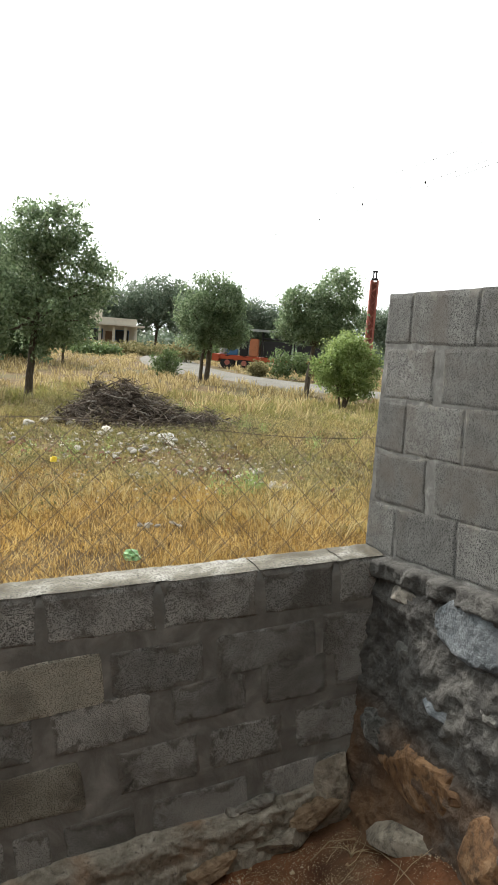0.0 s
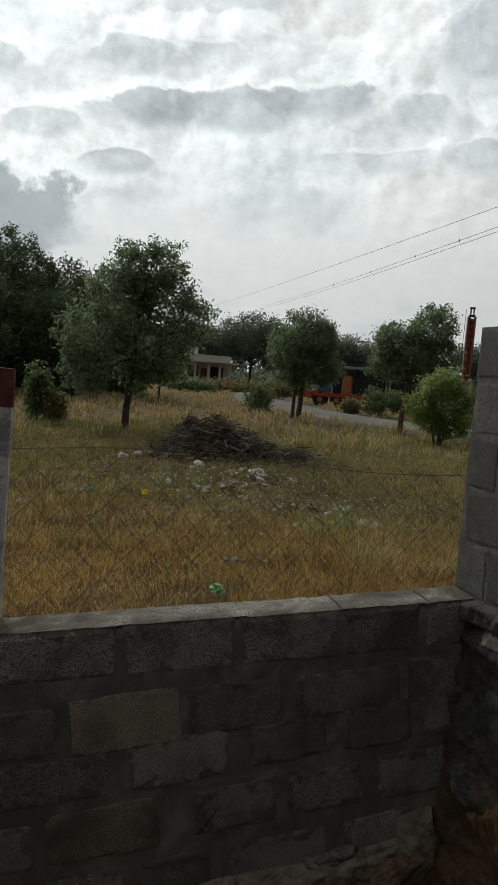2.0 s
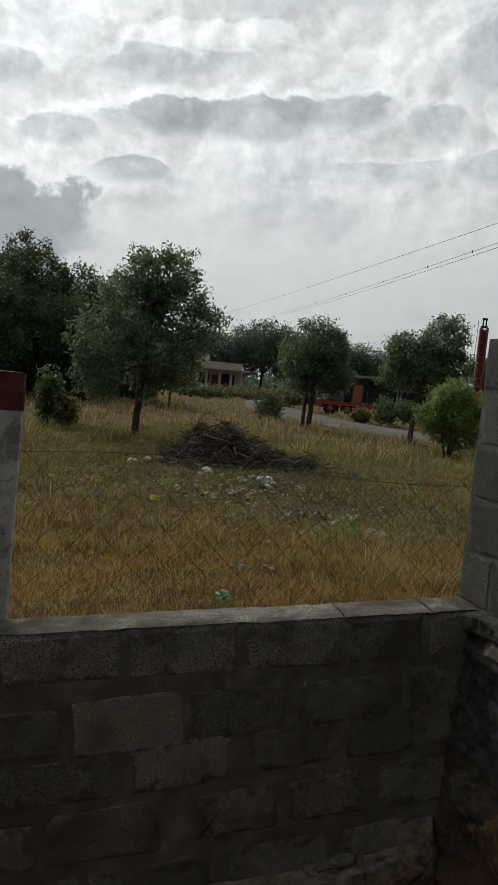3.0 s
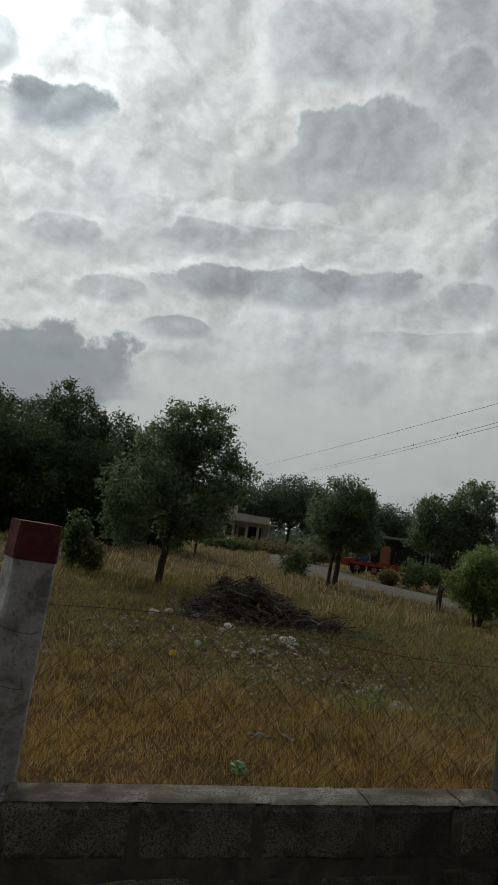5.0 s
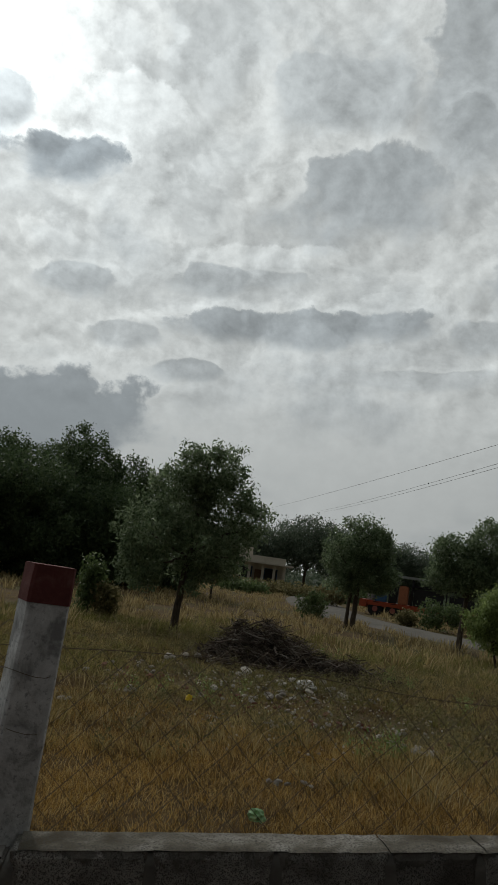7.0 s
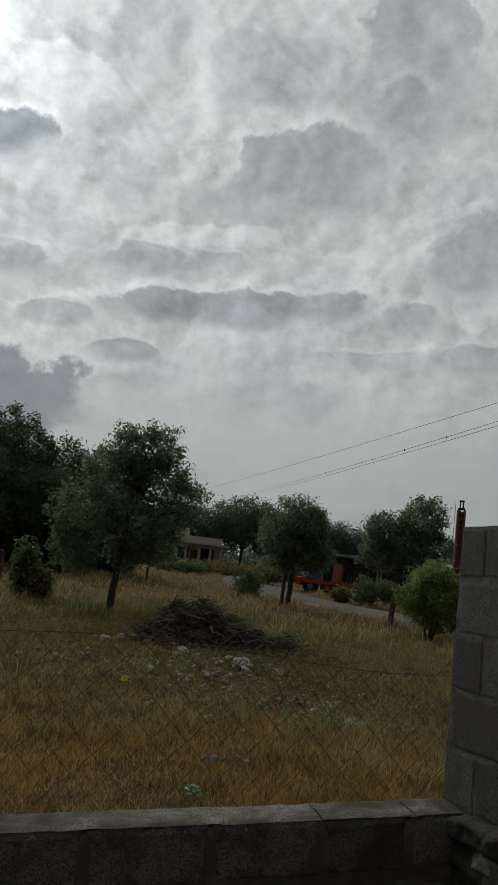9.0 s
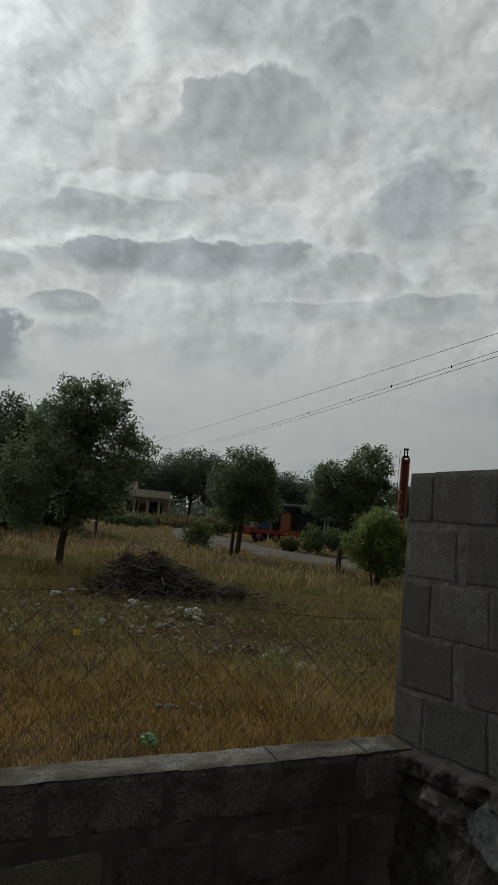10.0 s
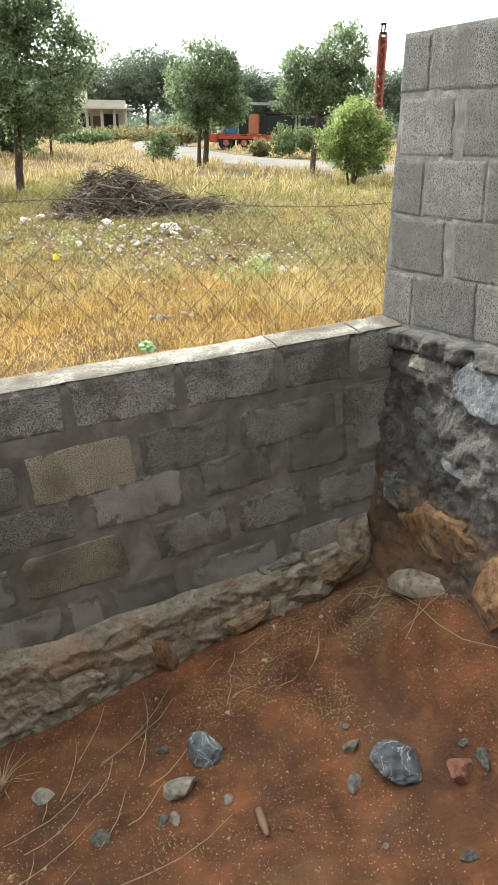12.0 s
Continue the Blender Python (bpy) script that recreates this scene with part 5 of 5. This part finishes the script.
# ---- the fence on the low wall ----
def fence():
    t = thing("chain_link_fence", (0, 0, 0), "rusty chain-link fence on a whitewashed concrete post", "fence")
    px, py = -1.785, 0.20
    base = top_z(px) - 0.04

    def shaft(z0, z1, w0, w1, lumps=0.004):
        bm = bmesh.new()
        rings = []
        n = 9
        for i in range(n + 1):
            k = i / n
            h = (w0 * (1 - k) + w1 * k) / 2
            c = h * 0.86
            pts = [(-h, -c), (-c, -h), (c, -h), (h, -c), (h, c), (c, h), (-c, h), (-h, c)]
            z = z0 + (z1 - z0) * k
            rings.append([bm.verts.new((x + lumps * noise.noise(Vector((x * 30, y * 30, z * 9))), y + lumps * noise.noise(Vector((x * 30, y * 30, z * 9 + 7))), z)) for x, y in pts])
        for a, b in zip(rings, rings[1:]):
            for k in range(8):
                bm.faces.new((a[k], a[(k + 1) % 8], b[(k + 1) % 8], b[k]))
        bm.faces.new(rings[-1])
        bm.faces.new(rings[0][::-1])
        return bm
    ptop = 1.715
    post = part("post", shaft(base, ptop - 0.128, 0.165, 0.146), M_WHITEWASH, t, "whitewashed concrete post with a red top")
    post.matrix_basis = pose(px - 0.012, py, 0, 0, 0.9, 20)
    capp = part("painted_top", shaft(ptop - 0.1275, ptop, 0.150, 0.147), M_REDWASH, post, "worn red painted top")
    foot = part("post_foot", boxes((px - 0.14, px + 0.05, 0.02, 0.30, base - 0.05, base + 0.012), bevel=0.01), M_MORTAR, t)
    # diamond mesh: two families of kinked wires
    x0, x1, z1, pitch = -3.5, 0.13, 1.50, 0.13
    y = 0.235
    runs = []
    n = int((x1 - x0) / pitch)
    for k in range(n + 14):
        for way in (1, -1):
            pts = []
            for s in range(0, 15):
                x = x0 + (k - 7) * pitch + way * s * pitch / 2
                zz = 0.80 + s * 0.065
                if x0 <= x <= x1 and zz < z1 + 0.02 + 0.02 * math.sin(x * 5):
                    sag = 0.012 * math.sin(x * 4.1 + 1) * math.sin(zz * 5)
                    pts.append((x + 0.006 * noise.noise(Vector((x * 3, zz * 3, way))), y + way * 0.003 * (-1) ** s + sag, zz + 0.01 * noise.noise(Vector((x * 2, zz * 2, 4)))))
            if len(pts) > 1:
                runs.append((pts, [0.0014] * len(pts)))
    part("wire_mesh", tubes("wire_mesh", runs, M_WIRE, 4), None, t, "rusty diamond wire mesh")
    strands = []
    for z, sag, ph in ((1.445, 0.022, 0.0),):
        pts = [(x0 + (x1 - x0) * i / 40, y - 0.006, z - 0.0 + sag * math.sin(7.5 * i / 40 * 3.6 / 2.2 + ph)) for i in range(41)]
        part("strand", tubes("strand", [(pts, [0.0017] * 41)], M_WIRE, 5), None, t)
    # loose ties about the post
    for z in (1.36, 1.18):
        ring = [(px + 0.092 * math.cos(a), py + 0.092 * math.sin(a), z + 0.01 * math.sin(2 * a)) for a in [2 * math.pi * i / 16 for i in range(17)]]
        part("wire_tie", tubes("wire_tie", [(ring, [0.0014] * 17)], M_WIRE, 4), None, t)
    return t


fence()


# ---- the yard floor ----
def yard_stone(name, x, y, half, mat, seed, label, turn=0.0, tip=0.0, level=3, category="stone"):
    ob = new(name, rock_mesh(name, half, seed, mat, level, 7))
    ob.matrix_basis = pose(x, y, floor_z(x, y) + half[2] * 0.42, tip, 0, turn)
    return tagged(ob, label, category, "loose stones on the yard floor")


yard_stone("blue_stone", -1.00, -0.59, (0.06, 0.07, 0.05), M_BLUESTONE, 721, "angular blue-grey stone on red earth", 20, 10, 4)
yard_stone("blue_stone", -0.46, -0.935, (0.09, 0.075, 0.055), M_BLUESTONE, 722, "large veined blue-grey stone on red earth", -30, 8, 4)
yard_stone("pale_stone", -1.12, -0.705, (0.06, 0.042, 0.042), M_PALESTONE, 723, "pale grey stone on red earth", 0)
yard_stone("grey_stone", -0.555, -0.805, (0.036, 0.022, 0.022), M_PALESTONE, 704, "small grey stone on red earth", 20)
yard_stone("grey_stone", -0.61, -0.93, (0.046, 0.022, 0.02), M_PALESTONE, 705, "small flat grey stone on red earth", 60)
yard_stone("brick_fragment", -0.325, -1.08, (0.06, 0.055, 0.035), M_BRICK, 706, "broken red brick lying on earth", 20, category="brick")
yard_stone("grey_stone", -0.275, -1.11, (0.02, 0.045, 0.024), M_DARKSTONE, 707, "dark sliver of stone on red earth", -20)
yard_stone("grey_stone", -0.43, -1.29, (0.042, 0.018, 0.014), M_DARKSTONE, 708, "small flat grey stone on red earth", -10)
yard_stone("pebble", -0.537, -0.72, (0.018, 0.016, 0.014), M_PALESTONE, 709, "small pale pebble on red earth", level=2)
yard_stone("grey_stone", -0.283, -1.02, (0.022, 0.016, 0.014), M_DARKSTONE, 710, "small dark stone on red earth", level=2)
yard_stone("grey_stone", -1.12, -0.50, (0.028, 0.022, 0.012), M_DARKSTONE, 711, "small dark stone on red earth", level=2)
yard_stone("pebble", -0.995, -0.81, (0.02, 0.024, 0.018), M_PALESTONE, 712, "small pale pebble on red earth", level=2)
yard_stone("pale_stone", -1.535, -0.485, (0.035, 0.045, 0.022), M_PALESTONE, 713, "pinkish pale stone on red earth", 40)
yard_stone("grey_stone", -1.39, -0.785, (0.036, 0.03, 0.02), M_DARKSTONE, 714, "small dark stone on red earth", level=2)
yard_stone("pebble", -1.165, -0.81, (0.018, 0.026, 0.016), M_PALESTONE, 715, "small pale pebble on red earth", level=2)
yard_stone("grey_stone", -1.2, -0.79, (0.02, 0.02, 0.012), M_DARKSTONE, 717, "small dark stone on red earth", level=2)
yard_stone("pebble", -0.63, -1.16, (0.012, 0.01, 0.009), M_PALESTONE, 716, "small pale pebble on red earth", level=2)

pts = [(-0.925, -0.90, 0), (-0.93, -0.95, 0), (-0.935, -1.0, 0)]
tagged(part("stick", tubes("stick", [([(x, y, floor_z(x, y) + 0.01) for x, y, _ in pts], [0.012, 0.014, 0.008])], M_STICK, 6)), "short weathered wooden stick on earth", "stick")


def stems(n, seed, box_of, size, label, name="straw"):
    rng = random.Random(seed)
    lines = []
    for _ in range(n):
        x, y = rng.uniform(*box_of[0]), rng.uniform(*box_of[1])
        a, ln = rng.uniform(-0.4, 1.2), rng.uniform(*size)
        p = []
        for s in range(5):
            k = s / 4
            xx, yy = x + math.cos(a + 0.3 * k) * ln * k, y + math.sin(a + 0.3 * k) * ln * k
            yy = min(yy, -0.16)
            p.append((xx, yy, floor_z(xx, yy) + 0.006 + 0.02 * rng.random()))
        lines.append((p, [0.0014, 0.0013, 0.0012, 0.001, 0.0006]))
    return tagged(new(name, tubes(name, lines, M_PALESTRAW, 3)), label, "straw", kind="stuff")


stems(24, 21, ((-1.9, -1.2), (-1.0, -0.3)), (0.12, 0.45), "dry straw stems on the red earth")
stems(14, 22, ((-0.9, -0.2), (-0.6, -0.2)), (0.08, 0.2), "dry straw stems on the red earth")


def bunch(at, seed, n, tall):
    rng = random.Random(seed)
    lines = []
    for _ in range(n):
        a, l = rng.uniform(0, 6.28), tall * rng.uniform(0.5, 1.1)
        lean = rng.uniform(0.3, 1.2)
        p = [(at[0] + math.cos(a) * lean * l * k * k, at[1] + math.sin(a) * lean * l * k * k, floor_z(*at) + l * k * (1 - 0.3 * k)) for k in (0, 0.33, 0.66, 1)]
        lines.append((p, [0.0018, 0.0015, 0.0012, 0.0005]))
    return tagged(new("dry_tuft", tubes("dry_tuft", lines, M_PALESTRAW, 3)), "dry grass tuft by the wall", "grass tuft")


bunch((-0.16, -0.24), 32, 12, 0.1)
bunch((-1.66, -0.36), 33, 26, 0.2)
wire = [(-0.30, -0.19), (-0.2, -0.14), (-0.12, -0.18), (-0.10, -0.34), (-0.15, -0.52), (-0.17, -0.68), (-0.15, -0.79), (-0.10, -0.9)]
tagged(part("loose_wire", tubes("loose_wire", [([(x, y, floor_z(x, y) + 0.02) for x, y in wire], [0.0022] * 8)], M_STRAWSTEM, 5)), "thin curled cane lying by the wall", "cane")


def gravel():
    rng = np.random.default_rng(91)
    n = 190000
    x, y = rng.uniform(-2.2, 0.0, n), rng.uniform(-1.9, -0.1, n)
    drift = patch(x + 0.1 * np.sin(9 * y), y + 0.1 * np.sin(8 * x), 3.7, 1.0) + 0.45 * patch(x, y, 13.0, 2.2)
    keep = rng.uniform(0, 1, n) < np.clip(0.9 * drift + 0.04, 0.07, 0.5)
    x, y = x[keep], y[keep]
    n = len(x)
    z = np.array([floor_z(a, b) for a, b in zip(x, y)])
    r = rng.uniform(0.0013, 0.0032, n) * (1 + (rng.uniform(0, 1, n) > 0.992) * 2.4)
    base = np.array([(1.2, 0, -0.2), (-0.6, 1, -0.2), (-0.6, -1, -0.2), (0, 0, 0.8)], float)
    turn = rng.uniform(0, 6.283, n)
    ca, sa = np.cos(turn)[:, None], np.sin(turn)[:, None]
    bx, by = base[None, :, 0], base[None, :, 1]
    spun = np.stack([bx * ca - by * sa, bx * sa + by * ca, np.repeat(base[None, :, 2], n, 0)], 2)
    v = spun * r[:, None, None] * rng.uniform(0.6, 1.4, (n, 4, 1)) + np.stack([x, y, z + 0.3 * r], 1)[:, None]
    tri = np.array([(0, 1, 3), (1, 2, 3), (2, 0, 3), (0, 2, 1)])
    t = (np.arange(n)[:, None, None] * 4 + tri[None]).reshape(-1, 3)
    return tagged(new("gravel", np_mesh("gravel", v.reshape(-1, 3), t, M_CHIP)), "fine pale grit scattered on red earth", "gravel", kind="stuff")


def chip(n):
    return n.ramp(n.island(), [(0.1, (0.16, 0.09, 0.05)), (0.5, (0.3, 0.2, 0.11)), (0.9, (0.44, 0.34, 0.22))]), None, 0


M_CHIP = material("pale_grit", chip)
gravel()


# ---- the blocks of the two walls, last ----
block_bank = {}


def block_mesh(ln, wd, ht, mat, k):
    """A worn block with rounded edges; alike blocks share their mesh."""
    key = (round(ln, 2), round(wd, 2), round(ht, 3), mat.name, k)
    if key not in block_bank:
        l, wq, h, i, d = ln / 2, wd / 2, ht / 2, 0.02, 0.007
        outer = [(-l, -h), (l, -h), (l, h), (-l, h)]
        verts = [(x, -wq + d, z) for x, z in outer] + [(x, wq - d, z) for x, z in outer]
        for side in (-1, 1):
            for x, z in outer:
                verts.append((x - math.copysign(i, x), side * wq, z - math.copysign(i, z)))
        faces = [(8, 9, 10, 11), (15, 14, 13, 12)]
        for k in range(4):
            n = (k + 1) % 4
            faces += [(k, n, 8 + n, 8 + k), (4 + n, 4 + k, 12 + k, 12 + n), (n, k, 4 + k, 4 + n)]
        verts = [Vector(v) + Vector((noise.noise(Vector(v) * 9 + Vector((k * 7, 0, 0))), 0.15 * noise.noise(Vector(v) * 9), noise.noise(Vector(v) * 9 + Vector((0, 0, k * 7 + 3))))) * 0.008 for v in verts]
        me = mesh_of("block", verts, faces, [mat])
        block_bank[key] = me
    return block_bank[key]


rng = random.Random(17)
# top course: whole blocks, seen from above too
ends = (0.0, -0.2, -0.51, -0.89, -1.29, -1.72, -2.12, -2.52, -2.92, -3.32)
for a, b in zip(ends, ends[1:]):
    ln, mx = a - b - 0.016, (a + b) / 2
    drop = 0.035 if mx < -1.72 else 0.0
    ob = part("block", block_mesh(ln, WALL_T + 0.006, 0.18, M_BLOCK, rng.randrange(3)), None, front)
    ob.matrix_basis = pose(mx, WALL_T / 2, top_z(mx) - 0.094 - drop, 0, -math.degrees(math.atan(SLOPE)), 0)


def bedded_block(ln, ht, mat, k):
    """The face of a block that mortar laps over: an uneven outline with worn corners."""
    l, h, own = ln / 2, ht / 2, random.Random(900 + k)
    ring = []
    for cx, cz in ((-1, -1), (1, -1), (1, 1), (-1, 1)):
        c = own.uniform(0.005, 0.02)
        two = [(cx * l, cz * (h - c)), (cx * (l - c), cz * h)]
        ring += two if cx * cz > 0 else two[::-1]
        ring.append((own.uniform(-0.2, 0.2) * l, cz * h) if cx * cz > 0 else (cx * l, own.uniform(-0.2, 0.2) * h))
    ring = [(x + own.uniform(-0.006, 0.006), z + own.uniform(-0.006, 0.006)) for x, z in ring]
    n = len(ring)
    verts = [(x, 0.05, z) for x, z in ring] + [(x, 0.0025, z) for x, z in ring] + [(x - math.copysign(0.012, x), 0.0, z - math.copysign(0.01, z)) for x, z in ring]
    faces = [tuple(range(n))[::-1], tuple(range(2 * n, 3 * n))]
    for r in (0, n):
        faces += [(r + q, r + (q + 1) % n, r + n + (q + 1) % n, r + n + q) for q in range(n)]
    return mesh_of("block", verts, faces, [mat])


# the courses under it: height of the top edge at the corner, its fall, block height, block ends
LOWER = [(0.80, 0.115, 0.168, ((-0.02, -0.235), (-0.26, -0.665), (-0.71, -1.045), (-1.075, -1.44), (-1.48, -1.88), (-1.92, -2.3), (-2.34, -2.72), (-2.76, -3.15))),
         (0.655, 0.14, 0.155, ((0.0, -0.17), (-0.2, -0.475), (-0.535, -0.82), (-0.895, -1.235), (-1.30, -1.68), (-1.72, -2.1), (-2.14, -2.5), (-2.54, -2.9))),
         (0.445, 0.14, 0.158, ((0.0, -0.315), (-0.37, -0.66), (-0.705, -1.0), (-1.12, -1.49), (-1.54, -1.9), (-1.94, -2.3), (-2.34, -2.7))),
         (0.225, 0.14, 0.16, ((-0.1, -0.43), (-0.49, -0.86), (-0.92, -1.17), (-1.22, -1.34), (-1.37, -1.63), (-1.68, -2.0), (-2.04, -2.4)))]
for row, (z0, fall, ht, spans) in enumerate(LOWER):
    for k, (a, b) in enumerate(spans):
        mx = (a + b) / 2
        pale = (row, k) in ((0, 3), (2, 3))
        tall = ht + (0.02 if pale else rng.uniform(-0.012, 0.012))
        ob = part("block", bedded_block(a - b, tall, M_BLOCK_PALE if pale else M_BLOCK, 10 * row + k), None, front)
        ob.matrix_basis = pose(mx, -0.0032 - 0.002 * rng.random(), z0 + fall * mx - ht / 2 - 0.004, 0, -math.degrees(math.atan(fall)), 0)

# cement bedding left along the top of the low wall
for a, b, z in ((-1.70, -0.862, 0.005), (-0.8595, -0.5225, 0.002), (-0.5195, -0.1845, 0.004), (-0.182, 0.0, 0.006)):
    us = [a + (b - a) * i / 18 for i in range(19)]

    def cap_place(u, v, a=a, b=b, z=z):
        k = v / 8
        edge = 0.012 * noise.noise(Vector((u * 14, v * 3.0, 3.0)))
        rim = 0 if 0 < v < 8 else -0.006
        return (u, 0.001 + edge * 0.5 * (v in (0, 8)) + (WALL_T - 0.002) * k, top_z(u) + z + rim + 0.004 * noise.noise(Vector((u * 20, k * 4, 2)))), (0, 0, 1)
    part("cement_bed", rough_sheet("cement_bed", us, range(9), cap_place, M_CAP, 0.002, 25.0), None, front)

RIGHT_ROWS = [(-0.06, -0.44, -0.84, -1.24, -1.64, -2.04), (-0.25, -0.66, -1.06, -1.46, -1.86), (-0.06, -0.41, -0.8, -1.2, -1.6, -2.0), (-0.23, -0.63, -1.03, -1.43, -1.83), (-0.03, -0.42, -0.82, -1.22, -1.62, -2.02)]
for row, joints in enumerate(RIGHT_ROWS):
    ends = (0.15, *joints)
    tilt = 0.1 * (1 - row / 4)
    for k, (a, b) in enumerate(zip(ends, ends[1:])):
        gap = 0.035 if (row in (1, 3) and k < 2) else -0.012
        ln, my = a - b - gap, (a + b) / 2
        ht = 0.208 if row < 4 else 0.2
        zc = 1.0 + (0.1, 0.3, 0.5, 0.705, 0.91)[row] + max(0.0, -my) * tilt
        ob = part("block", block_mesh(ln, WALL_T + 0.006, ht, M_BLOCK_PIER, rng.randrange(3)), None, right)
        ob.matrix_basis = pose(WALL_T / 2, my, zc, 0, 0, 90) @ pose(0, 0, 0, 0, math.degrees(math.atan(tilt)) if my < 0 else 0, 0)
